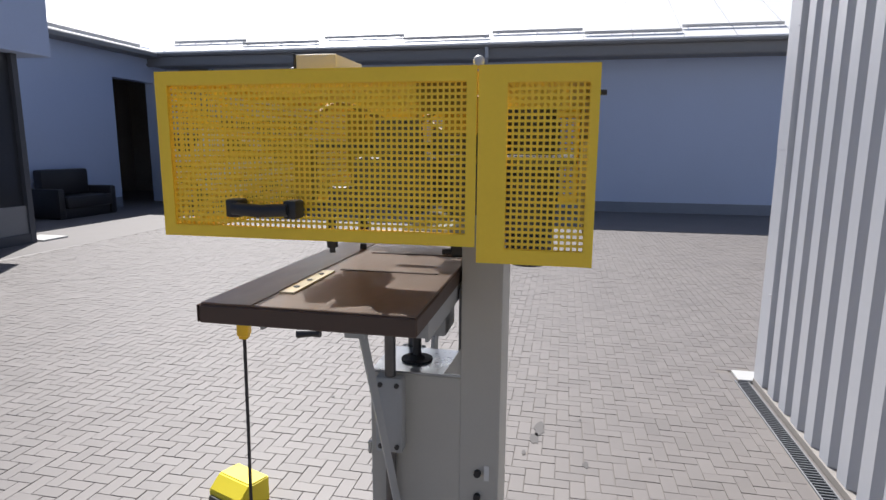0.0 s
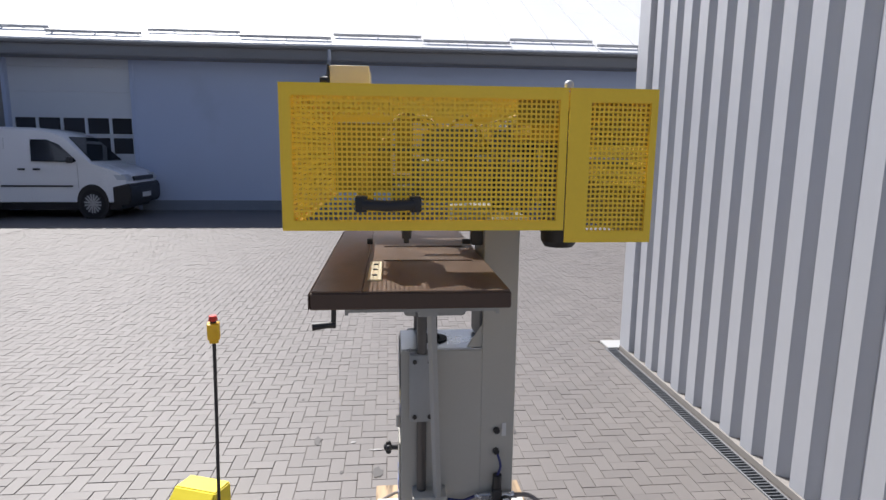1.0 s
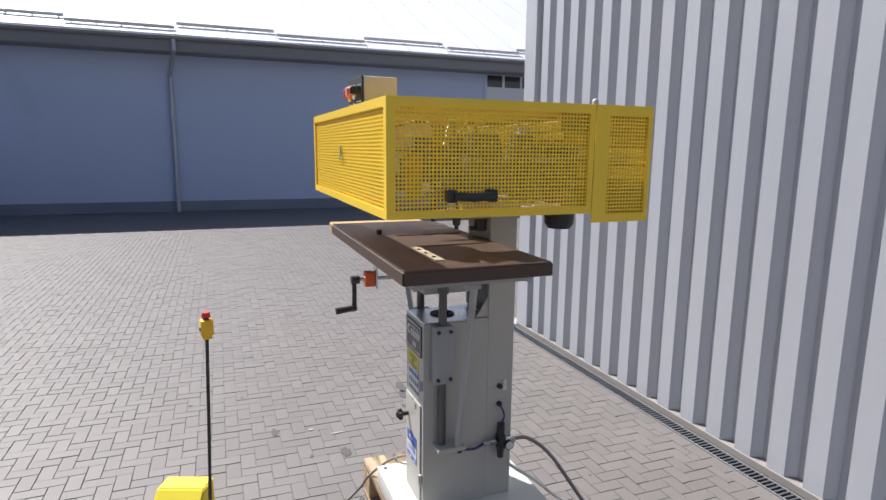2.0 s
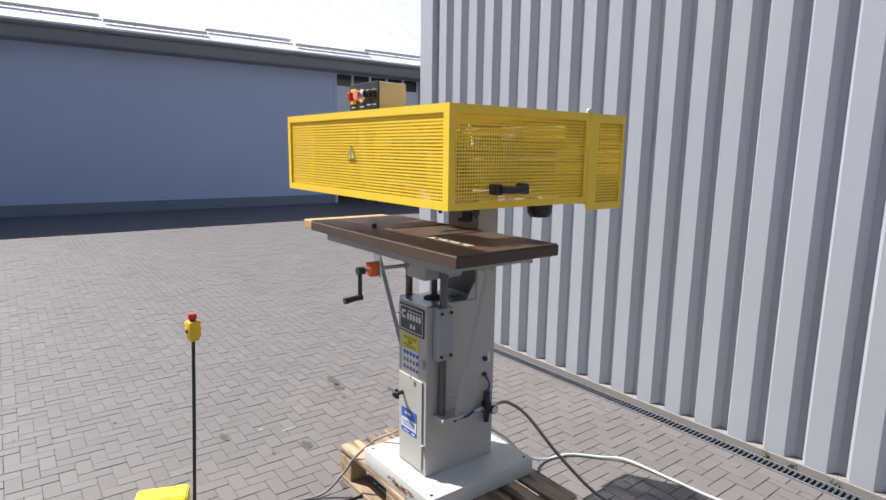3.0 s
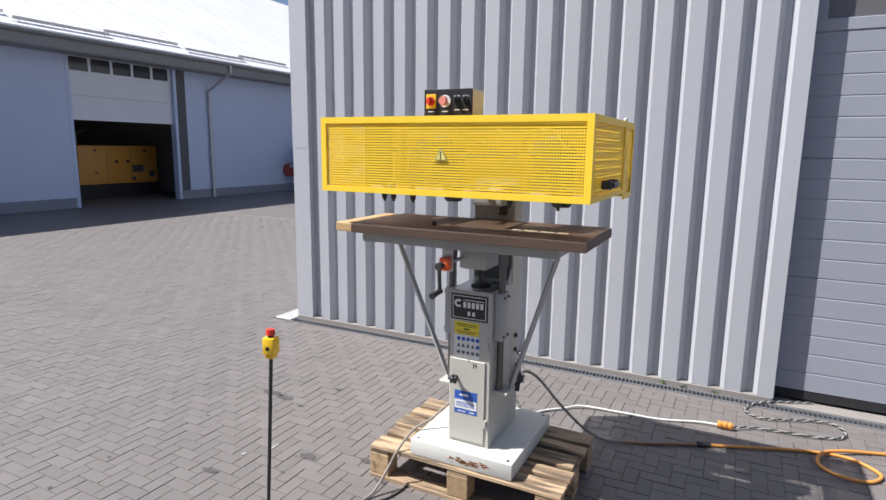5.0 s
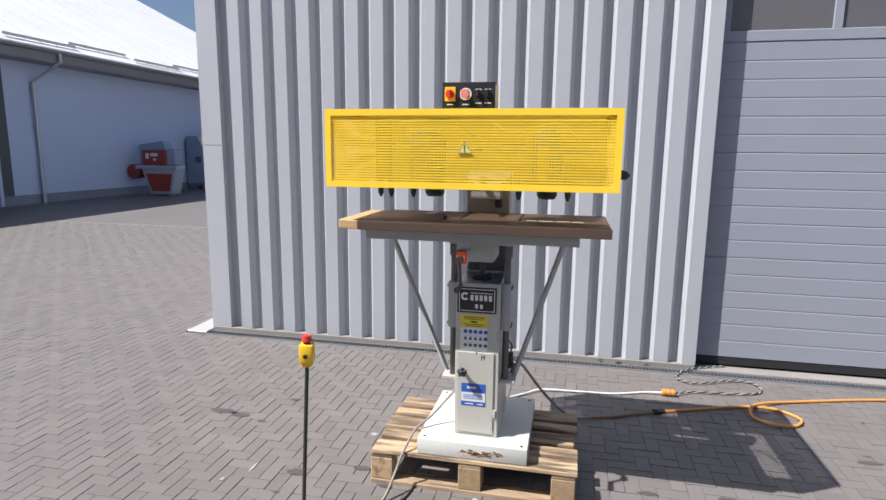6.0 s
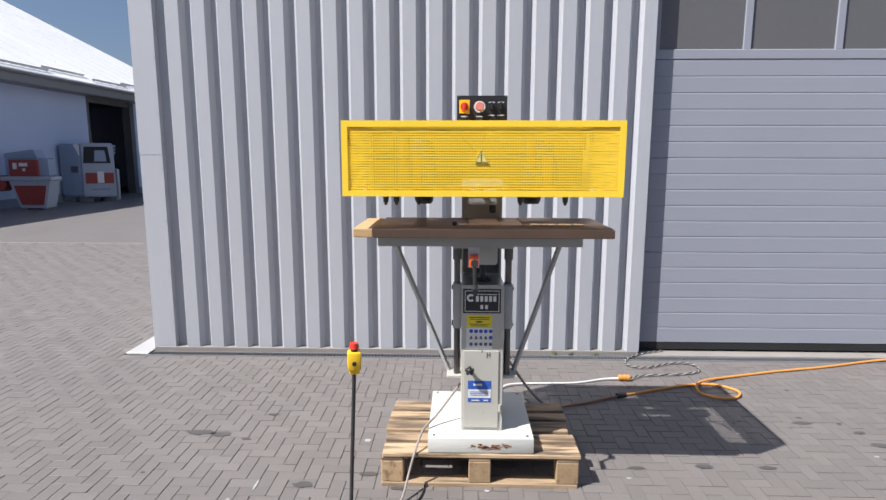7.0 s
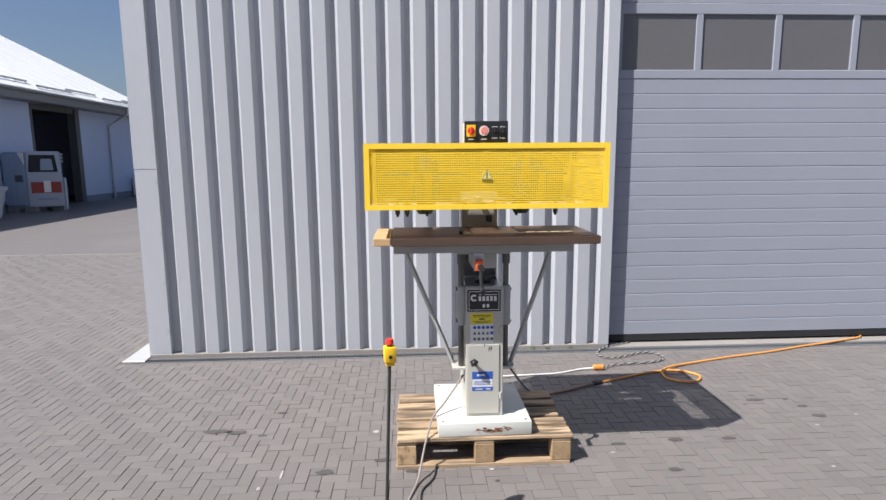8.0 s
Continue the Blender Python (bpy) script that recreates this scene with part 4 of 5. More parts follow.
# ---- drilling heads inside the guard ----
def head(yc, spindles, label):
    h = thing("drilling_head", (-0.15, yc, 1.44), label, "drilling head", "drilling heads")
    bm = B()
    box(bm, -0.335, -0.265, yc - 0.045, yc + 0.045, 1.452, 1.515, 0.008, 2)
    box(bm, -0.315, -0.285, yc - 0.13, yc + 0.16, 1.452, 1.466, 0.003)
    part("gearbox", bm, M_CAST, h, "dark grey cast gearbox")
    bm = B()
    box(bm, -0.262, -0.075, yc - 0.075, yc + 0.055, 1.475, 1.585, 0.014, 2)
    cyl(bm, (-0.17, yc - 0.01, 1.585), (-0.17, yc - 0.01, 1.665), 0.058, 0.052, seg=24)
    part("head_casting", bm, M_CAST, h, "dark grey ribbed head casting")
    bm = B()
    cyl(bm, (-0.005, yc, 1.46), (-0.005, yc, 1.66), 0.062, seg=24)
    cyl(bm, (-0.005, yc, 1.66), (-0.005, yc, 1.685), 0.050, 0.035, seg=24)
    part("motor", bm, M_CAST, h, "dark grey electric motor")
    bm = B()
    cyl(bm, (0.13, yc, 1.346), (0.13, yc, 1.362), 0.040, 0.050, seg=26)
    cyl(bm, (0.13, yc, 1.362), (0.13, yc, 1.425), 0.050, 0.054, seg=26)
    part("pulley_cover", bm, M_BLACK, h, "round black pulley cover")
    bm = B()
    cyl(bm, (0.13, yc, 1.425), (0.13, yc, 1.69), 0.055, seg=22)
    part("rear_motor", bm, M_CAST, h)
    # Unseen plate, added to block sun and fill in the ground shadow.
    bm = B()
    box(bm, -0.035, 0.225, yc - 0.235, yc + 0.235, 1.575, 1.592, 0.003)
    part("belt_cover", bm, M_CAST, h, "dark unseen sheet added to deepen the ground shadow")
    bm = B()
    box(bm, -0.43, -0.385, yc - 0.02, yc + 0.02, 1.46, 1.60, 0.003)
    part("cylinder_bracket", bm, M_YELSHADE, h, "yellow bracket")
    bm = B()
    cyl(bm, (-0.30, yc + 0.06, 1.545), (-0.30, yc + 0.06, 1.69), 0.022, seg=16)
    part("air_cylinder", bm, M_YELSHADE, h, "yellow air cylinder")
    # Unseen arms, added to cast dark bands across the table.
    for ya, yb in ((-0.02, 0.10), (0.16, 0.02)):
        bm = B()
        prism(bm, [(-0.37, yc + ya - 0.018), (-0.10, yc + yb - 0.018), (-0.10, yc + yb + 0.018), (-0.37, yc + ya + 0.018)], "Z", 1.604, 1.618)
        part("swing_arm", bm, M_CAST, h, "dark flat arm added to cast bands on the table")
    for sy in spindles:
        bm = B()
        cyl(bm, (-0.30, sy, 1.412), (-0.30, sy, 1.455), 0.009, seg=14)
        cyl(bm, (-0.30, sy, 1.384), (-0.30, sy, 1.412), 0.012, 0.014, seg=14)
        cyl(bm, (-0.30, sy, 1.372), (-0.30, sy, 1.384), 0.007, seg=10)
        part("chuck", bm, M_IRON, h, "dark steel drill chuck")
    return h


head(1.45, (1.345, 1.555), "grey drilling head with motor and dark chucks")
head(2.03, (2.185, 2.135, 2.03), "grey drilling head with motor and dark chucks")
beam = thing("head_beam", (-0.03, 1.74, 1.47), "grey steel beam that carries the drilling heads", "beam")
bm = B()
box(bm, -0.30, -0.01, 1.735, 1.765, 1.452, 1.466, 0.002)
box(bm, -0.10, -0.01, 1.22, 2.27, 1.445, 1.4515, 0.002)
part("carrier_plate", bm, M_GREY, beam)
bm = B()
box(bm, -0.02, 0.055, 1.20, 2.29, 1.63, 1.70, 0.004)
part("crossbar", bm, M_YELSHADE, beam)
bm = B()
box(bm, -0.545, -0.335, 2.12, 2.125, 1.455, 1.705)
part("partition", bm, M_YELSHADE, beam, "yellow sheet partition", smooth=False)
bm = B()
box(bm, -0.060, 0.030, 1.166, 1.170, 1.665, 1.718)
part("inner_shield", bm, M_YELSHADE, beam, "yellow inner shield sheet", smooth=False)
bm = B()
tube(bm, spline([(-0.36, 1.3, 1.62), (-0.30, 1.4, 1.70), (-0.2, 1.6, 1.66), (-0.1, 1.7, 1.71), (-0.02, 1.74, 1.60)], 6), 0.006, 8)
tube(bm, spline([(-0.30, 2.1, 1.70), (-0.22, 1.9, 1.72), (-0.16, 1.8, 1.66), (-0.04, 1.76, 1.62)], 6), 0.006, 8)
part("air_tube", bm, M_YELSHADE, beam, "thin dull yellow air tubes")
bm = B()
box(bm, -0.19, -0.15, 1.655, 1.685, 1.315, 1.40, 0.004)
cyl(bm, (-0.17, 1.670, 1.325), (-0.215, 1.670, 1.325), 0.008, seg=10)
single("depth_stop", bm, M_IRON, "dark steel depth stop clamp at the column", "stop")
bpy.data.objects["depth_stop"].location = (0.10, 0, 0)

# ---- control box on the guard ----
cbox = thing("control_box", (-0.46, 1.745, GZ1), "beige control box with a black panel of switches on the guard", "control box")
bm = B()
box(bm, -0.515, -0.400, 1.642, 1.850, GZ1 + 0.001, 1.848, 0.004, 2)
part("enclosure", bm, M_BEIGE, cbox)
bm = B()
box(bm, -0.521, -0.5155, 1.640, 1.852, GZ1 + 0.003, 1.850, 0.001)
panel = part("front_panel", bm, M_BLACK, cbox, "black front panel")
bm = B()
box(bm, -0.5235, -0.5212, 1.798, 1.842, 1.776, 1.832, 0.001)
sw = part("switch_plate", bm, M_YPLAST, panel, "yellow plate of the main switch")
bm = B()
cyl(bm, (-0.5236, 1.820, 1.804), (-0.534, 1.820, 1.804), 0.017, seg=20)
box(bm, -0.545, -0.533, 1.814, 1.826, 1.788, 1.820, 0.003)
part("rotary_switch", bm, M_RED, sw, "red rotary main switch")
bm = B()
cyl(bm, (-0.5212, 1.757, 1.804), (-0.524, 1.757, 1.804), 0.024, seg=22)
ring = part("button_ring", bm, M_LABELW, panel, "pale ring")
bm = B()
cyl(bm, (-0.524, 1.757, 1.804), (-0.538, 1.757, 1.804), 0.010, seg=16)
cyl(bm, (-0.538, 1.757, 1.804), (-0.550, 1.757, 1.804), 0.019, 0.016, seg=20)
part("stop_button", bm, M_PINK, ring, "faded red stop button")
for yc in (1.706, 1.668):
    bm = B()
    cyl(bm, (-0.5212, yc, 1.806), (-0.536, yc, 1.806), 0.013, seg=16)
    box(bm, -0.546, -0.535, yc - 0.004, yc + 0.004, 1.795, 1.817, 0.002)
    part("selector_knob", bm, M_BLACK, panel)
    bm = B()
    for an in range(60, 121, 12):
        a = radians(an)
        box(bm, -0.5222, -0.5212, yc + 0.018 * math.cos(a) - 0.004, yc + 0.018 * math.cos(a) + 0.004, 1.806 + 0.018 * math.sin(a) - 0.0016, 1.806 + 0.018 * math.sin(a) + 0.0016)
    part("dial_scale", bm, M_LABELW, panel, smooth=False)
    bm = B()
    box(bm, -0.5222, -0.5212, yc - 0.014, yc + 0.014, 1.767, 1.771)
    part("caption_bar", bm, M_LABELW, panel, smooth=False)
for yc in (1.757, 1.82):
    bm = B()
    box(bm, -0.5222, -0.5212, yc - 0.014, yc + 0.014, 1.762, 1.766)
    part("caption_bar", bm, M_LABELW, panel, smooth=False)

# ---- air unit on the column flank ----
air = thing("air_unit", (0.0, 1.61, 0.46), "black air regulator with gauge and blue tubes", "air regulator")
bm = B()
box(bm, -0.012, 0.018, 1.578, 1.617, 0.462, 0.520, 0.006, 2)
cyl(bm, (0.003, 1.597, 0.520), (0.003, 1.597, 0.565), 0.015, seg=16)
cyl(bm, (0.003, 1.597, 0.425), (0.003, 1.597, 0.462), 0.012, 0.014, seg=16)
part("regulator", bm, M_BLACK, air)
bm = B()
cyl(bm, (0.030, 1.585, 0.480), (0.030, 1.572, 0.480), 0.019, seg=20)
gau = part("gauge", bm, M_BLACK, air)
bm = B()
cyl(bm, (0.030, 1.5719, 0.480), (0.030, 1.571, 0.480), 0.016, seg=20)
part("dial", bm, M_LABELW, gau)
bm = B()
box(bm, -0.055, -0.013, 1.590, 1.610, 0.480, 0.500, 0.003)
cyl(bm, (-0.07, 1.60, 0.490), (-0.055, 1.60, 0.490), 0.009, seg=10)
part("fitting", bm, M_STEEL, air, "bright fitting")
bm = B()
cyl(bm, (0.018, 1.597, 0.492), (0.060, 1.597, 0.492), 0.011, seg=12)
part("fitting", bm, M_STEEL, air, "bright fitting")
bm = B()
tube(bm, spline([(-0.07, 1.60, 0.490), (-0.11, 1.598, 0.478), (-0.162, 1.615, 0.474)], 8), 0.005)
tube(bm, spline([(0.003, 1.597, 0.56), (0.012, 1.592, 0.60), (0.002, 1.615, 0.640)], 8), 0.004)
part("tube", bm, M_BTUBE, air, "dark blue air tube")
for px, pz in ((-0.166, 0.474), (0.0, 0.640), (0.0, 0.712)):
    bm = B()
    cyl(bm, (px, CY0 - 0.002, pz), (px, CY0 - 0.014, pz), 0.010, seg=14)
    part("port", bm, M_BLACK, air)
bm = B()
box(bm, 0.018, 0.032, CY0 - 0.0035, CY0 - 0.0022, 0.690, 0.735)
part("port_label", bm, M_LABELW, air, smooth=False)

# ---- emergency stop on its pole, with the foot pedal ----
pedal = thing("foot_pedal", (-1.20, 2.33, 0), "yellow guarded foot pedal with an emergency stop on a thin pole", "foot pedal")
bm = B()
prof = [(-0.085, 0.0), (0.085, 0.0), (0.085, 0.12), (-0.025, 0.125), (-0.085, 0.07)]
prism(bm, prof, "X", -0.105, 0.105)
bmesh.ops.bevel(bm, geom=list(bm.edges), offset=0.006, segments=2, affect="EDGES")
mt = Matrix.Translation((-1.195, 2.335, -0.002)) @ Matrix.Rotation(radians(-20), 4, "Z")
bmesh.ops.transform(bm, matrix=mt, verts=bm.verts)
part("pedal_cover", bm, M_PEDAL, pedal, "bright yellow sheet cover")
bm = B()
box(bm, -0.09, 0.09, -0.1, -0.07, 0.005, 0.05, 0.004)
bmesh.ops.transform(bm, matrix=mt, verts=bm.verts)
part("treadle", bm, M_BLACK, pedal, "black rubber treadle")
SX, SY = -1.054, 2.212
bm = B()
tube(bm, [Vector((SX - 0.032, SY + 0.033, 0.0)), Vector((SX - 0.014, SY + 0.016, 0.45)), Vector((SX, SY, 0.862))], 0.0072, 12)
cyl(bm, (SX - 0.032, SY + 0.033, 0.0), (SX - 0.031, SY + 0.032, 0.014), 0.018, seg=14)
pole = part("pole", bm, M_BCABLE, pedal, "thin black steel pole")
bm = B()
box(bm, -0.024, 0.024, -0.024, 0.024, 0.845, 0.912, 0.006, 2)
box(bm, -0.018, 0.018, -0.018, 0.018, 0.830, 0.846, 0.003)
bmesh.ops.transform(bm, matrix=Matrix.Translation((SX, SY, 0)) @ Matrix.Rotation(radians(12), 4, "Z"), verts=bm.verts)
part("stop_box", bm, M_YPLAST, pole, "yellow emergency stop box")
for e, r0, r1, z0, z1, mt_ in (("button_collar", 0.012, 0.012, 0.912, 0.922, M_BLACK), ("mushroom_button", 0.0185, 0.0150, 0.922, 0.942, M_RED)):
    bm = B()
    cyl(bm, (SX, SY, z0), (SX, SY, z1), r0, r1, seg=18)
    part(e, bm, mt_, pole, "red mushroom button" if r1 < r0 else "")
bm = B()
cyl(bm, (SX - 0.024, SY - 0.004, 0.872), (SX - 0.0262, SY - 0.005, 0.872), 0.008, seg=12)
part("cable_plug", bm, M_BLACK, pole)

# ---- cables and hoses ----
def run(name, pts, r, mat, label, category, steps=8):
    bm = B()
    tube(bm, spline(pts, steps), r, 10)
    return single(name, bm, mat, label, category)


run("pedal_cable", [(-0.17, 1.829, 0.44), (-0.19, 1.86, 0.40), (-0.25, 1.945, 0.305), (-0.325, 2.012, 0.255), (-0.415, 2.05, 0.175), (-0.455, 2.07, 0.11), (-0.55, 2.10, 0.02), (-0.68, 2.14, 0.006), (-0.85, 2.19, 0.006), (-1.02, 2.27, 0.012), (-1.12, 2.31, 0.03)], 0.006, M_GCABLE, "grey cable from the column down to the foot pedal", "cable")
run("ground_cable", [(-0.30, 2.02, 0.012), (-0.40, 2.00, 0.006), (-0.52, 2.02, 0.006), (-0.63, 2.08, 0.006), (-0.80, 2.10, 0.006), (-1.0, 2.20, 0.006), (-1.10, 2.29, 0.02)], 0.0045, M_BCABLE, "thin black cable lying from the pallet to the foot pedal", "cable")
run("white_cable", [(0.06, 1.66, 0.36), (0.10, 1.64, 0.33), (0.20, 1.65, 0.25), (0.36, 1.70, 0.10), (0.52, 1.72, 0.015), (0.68, 1.68, 0.010), (0.80, 1.56, 0.010), (0.875, 1.46, 0.016), (0.91, 1.24, 0.010), (0.93, 1.0, 0.010), (1.0, 0.79, 0.012), (1.0, 0.68, 0.02)], 0.0068, M_WCABLE, "white power cable lying on the paving", "cable")
run("air_hose", [(0.06, 1.597, 0.492), (0.12, 1.585, 0.487), (0.20, 1.54, 0.42), (0.30, 1.44, 0.25), (0.40, 1.33, 0.10), (0.47, 1.24, 0.03), (0.53, 1.15, 0.012)], 0.0075, M_GCABLE, "grey air hose curving from the regulator to the ground", "hose")
# Hose end coloured as if it lay in the machine's shadow.
run("hose_tail", [(0.53, 1.15, 0.012), (0.575, 1.03, 0.010), (0.645, 0.885, 0.010), (0.712, 0.742, 0.011)], 0.0078, M_HOSESHADE, "hose end by the coupling, browned to imitate shadow", "hose")
loop_pts = [(0.712, 0.742, 0.011), (0.745, 0.66, 0.010), (0.83, 0.45, 0.010), (0.90, 0.26, 0.010)]
loop_pts += [(0.93, 0.10, 0.011), (0.90, 0.00, 0.012), (0.80, -0.08, 0.012), (0.70, -0.02, 0.012), (0.69, 0.10, 0.012), (0.77, 0.19, 0.013), (0.885, 0.17, 0.026), (0.98, 0.06, 0.022), (1.08, -0.16, 0.010), (1.20, -0.55, 0.010), (1.30, -0.95, 0.010), (1.43, -1.35, 0.010), (1.50, -1.65, 0.016), (1.60, -1.98, 0.020), (1.66, -2.06, 0.016)]
run("orange_hose", loop_pts, 0.0088, M_OHOSE, "orange air hose with a loop lying on the paving", "hose")
bm = B()
cyl(bm, (0.70, 0.775, 0.013), (0.725, 0.71, 0.013), 0.017, seg=14)
single("hose_coupling", bm, M_BCABLE, "black coupling on the orange hose", "coupling")
plug = thing("plug", (1.0, 0.63, 0), "orange connector plug joining the cables on the paving", "plug")
bm = B()
cyl(bm, (1.0, 0.685, 0.026), (1.005, 0.60, 0.022), 0.018, seg=16)
part("body", bm, M_OHOSE, plug)
for q in (0.67, 0.642, 0.615):
    bm = B()
    cyl(bm, (1.0, q + 0.006, 0.026), (1.0, q - 0.006, 0.026), 0.022, seg=16)
    part("collar", bm, M_OHOSE, plug)
cord = thing("twisted_cord", (1.3, 0.3, 0), "black and white twisted cord coiled loosely by the gate", "cord")
cpath = spline([(1.005, 0.60, 0.02), (1.07, 0.50, 0.014), (1.10, 0.34, 0.012), (1.12, 0.16, 0.012), (1.18, 0.04, 0.012), (1.29, 0.02, 0.014), (1.36, 0.09, 0.014), (1.33, 0.22, 0.014), (1.27, 0.34, 0.014), (1.24, 0.46, 0.014), (1.30, 0.535, 0.014), (1.40, 0.52, 0.014), (1.50, 0.44, 0.014), (1.56, 0.34, 0.016), (1.60, 0.24, 0.018), (1.645, 0.14, 0.016)], 14)
for ph, mt_, lb in ((0.0, M_BCABLE, "black strand"), (math.pi, M_MARK, "dusty white strand")):
    pts = []
    for i, p in enumerate(cpath):
        d = (cpath[min(i + 1, len(cpath) - 1)] - cpath[max(i - 1, 0)]).normalized()
        s = d.cross(Vector((0, 0, 1))).normalized()
        a = i * 0.85 + ph
        pts.append(p + s * 0.0045 * math.cos(a) + Vector((0, 0, 0.004 * math.sin(a))))
    bm = B()
    tube(bm, pts, 0.0034, 7)
    part("strand", bm, mt_, cord, lb)

# weeds at the drain
rng = random.Random(3)
for wx, wy in ((1.545, 0.92), (1.545, 0.72), (1.54, 1.05)):
    bm = B()
    for i in range(9):
        a, ln = rng.uniform(0, 6.28), rng.uniform(0.02, 0.06)
        p = Vector((wx + rng.uniform(-0.01, 0.01), wy + rng.uniform(-0.02, 0.02), 0.0))
        q = p + Vector((math.cos(a) * ln * 0.6, math.sin(a) * ln * 0.6, ln))
        s = Vector((-math.sin(a), math.cos(a), 0)) * 0.003
        vs = [bm.verts.new(c) for c in (p - s, p + s, q)]
        bm.faces.new(vs)
    single("weed", bm, M_GRASS, "small green weed growing beside the drain", "weed", "weeds")

# ---- van in the hall's shade ----
van = thing("van", (-8.35, 14.6, 0), "white panel van with a dark emblem in the shade", "van")
VM = Matrix.Translation((-7.05, 13.8, 0)) @ Matrix.Rotation(radians(1.0), 4, "Z") @ Matrix.Diagonal((0.85, 0.97, 1.03, 1)) @ Matrix.Translation((-3.52, 0.93, 0))


def half_width(z):
    return 0.93 if z < 1.05 else 0.93 - 0.20 * ((z - 1.05) / 0.95) ** 1.3


outline = [(0.06, 0.34), (0.02, 0.60), (0.03, 1.05), (0.10, 1.62), (0.20, 1.86), (0.42, 1.955), (1.2, 1.985), (2.0, 1.975), (2.55, 1.91), (2.86, 1.80), (3.22, 1.50), (3.52, 1.235), (3.90, 1.13), (4.25, 1.02), (4.42, 0.86), (4.46, 0.62), (4.42, 0.34)]


def van_part(name, bm, mat, parent=van, label="", smooth=True):
    bmesh.ops.transform(bm, matrix=VM, verts=bm.verts)
    return part(name, bm, mat, parent, label, smooth)


bm = B()
cols = []
for u in (-1.0, -0.9, 0.9, 1.0):
    inset = 0.0 if abs(u) < 1 else 0.05
    cx, cz = 2.2, 1.0
    cols.append([bm.verts.new((cx + (l - cx) * (1 - inset * 0.35), u * half_width(z), cz + (z - cz) * (1 - inset))) for l, z in outline])
n = len(outline)
for a, b in zip(cols, cols[1:]):
    for i in range(n):
        bm.faces.new((a[i], a[(i + 1) % n], b[(i + 1) % n], b[i]))
bm.faces.new(cols[0][::-1])
bm.faces.new(cols[-1])
bmesh.ops.recalc_face_normals(bm, faces=bm.faces)
body = van_part("body", bm, M_VAN, label="glossy white van body")


def side_sheet(pts, lift=0.004, thick=0.01):
    """A thin shaped sheet that follows the near flank of the van."""
    bm = B()
    p = [bm.verts.new((l, -half_width(z) - lift, z)) for l, z in pts]
    q = [bm.verts.new((l, -half_width(z) - lift + thick, z)) for l, z in pts]
    m = len(p)
    for i in range(m):
        bm.faces.new((p[i], p[(i + 1) % m], q[(i + 1) % m], q[i]))
    bm.faces.new(p[::-1])
    bm.faces.new(q)
    bmesh.ops.recalc_face_normals(bm, faces=bm.faces)
    return bm


van_part("side_window", side_sheet([(2.05, 1.25), (2.02, 1.72), (2.42, 1.72), (2.72, 1.62), (3.16, 1.28), (3.14, 1.24)]), M_VGLASS, label="dark tinted side window", smooth=False)
bm = B()
ws = [(2.90, 1.775), (3.50, 1.262)]
for (l, z), s in ((ws[0], 0.84), (ws[1], 0.90)):
    for u in (-1, 1):
        bm.verts.new((l + 0.016, u * s * half_width(z) * 0.98, z + 0.012))
bm.verts.ensure_lookup_table()
bm.faces.new([bm.verts[i] for i in (0, 1, 3, 2)])
ext = bmesh.ops.extrude_face_region(bm, geom=list(bm.faces))
for v in ext["geom"]:
    if isinstance(v, bmesh.types.BMVert):
        v.co += Vector((-0.02, 0, -0.02))
bmesh.ops.recalc_face_normals(bm, faces=bm.faces)
van_part("windscreen", bm, M_VGLASS, label="dark windscreen", smooth=False)
emb = [(0.14, 1.86), (0.14, 1.60)]
van_part("emblem", side_sheet([(0.22 + 0.0, 1.86)] + [(0.62 + (0.47 + (0.025 if i % 2 else 0)) * math.cos(a), 1.86 + (0.47 + (0.025 if i % 2 else 0)) * math.sin(a)) for i, a in enumerate([math.pi + j * math.pi / 26 for j in range(27)])] + [(1.02, 1.86)], 0.005), M_BLACK, label="dark half-round toothed emblem", smooth=False)
for zz, wl in ((1.74, 0.56), (1.69, 0.34)):
    van_part("emblem_bar", side_sheet([(0.62 - wl / 2, zz), (0.62 + wl / 2, zz), (0.62 + wl / 2, zz + 0.07), (0.62 - wl / 2, zz + 0.07)] if zz > 1.7 else [(0.62 - wl / 2, zz - 0.03), (0.62 + wl / 2, zz - 0.03), (0.62 + wl / 2, zz), (0.62 - wl / 2, zz)], 0.009), M_LABELW, smooth=False)
van_part("rub_strip", side_sheet([(1.28, 0.70), (3.05, 0.70), (3.05, 0.735), (1.28, 0.735)], 0.012), M_BLACK, smooth=False)
van_part("door_rail", side_sheet([(0.05, 1.03), (0.88, 1.03), (0.88, 1.07), (0.05, 1.07)], 0.006), M_BLACK, smooth=False)
for l in (1.72, 2.10):
    van_part("door_handle", side_sheet([(l, 1.06), (l + 0.17, 1.06), (l + 0.17, 1.10), (l, 1.10)], 0.015, 0.02), M_BLACK, smooth=False)
for l in (1.35, 2.0, 3.18):
    van_part("door_seam", side_sheet([(l, 0.45), (l + 0.010, 0.45), (l + 0.010, 1.75 if l < 3 else 1.2), (l, 1.75 if l < 3 else 1.2)], 0.0015, 0.004), M_GREYDK, smooth=False)
bm = B()
box(bm, 3.02, 3.12, -1.13, -0.92, 1.22, 1.36, 0.03, 2)
van_part("mirror", bm, M_BLACK, label="black wing mirror")
bm = B()
prism(bm, [(4.02, 0.36), (4.02, 0.72), (4.40, 0.80), (4.50, 0.72), (4.50, 0.42), (4.44, 0.30), (4.1, 0.30)], "Y", -0.94, 0.94)
bmesh.ops.bevel(bm, geom=list(bm.edges), offset=0.03, segments=2, affect="EDGES")
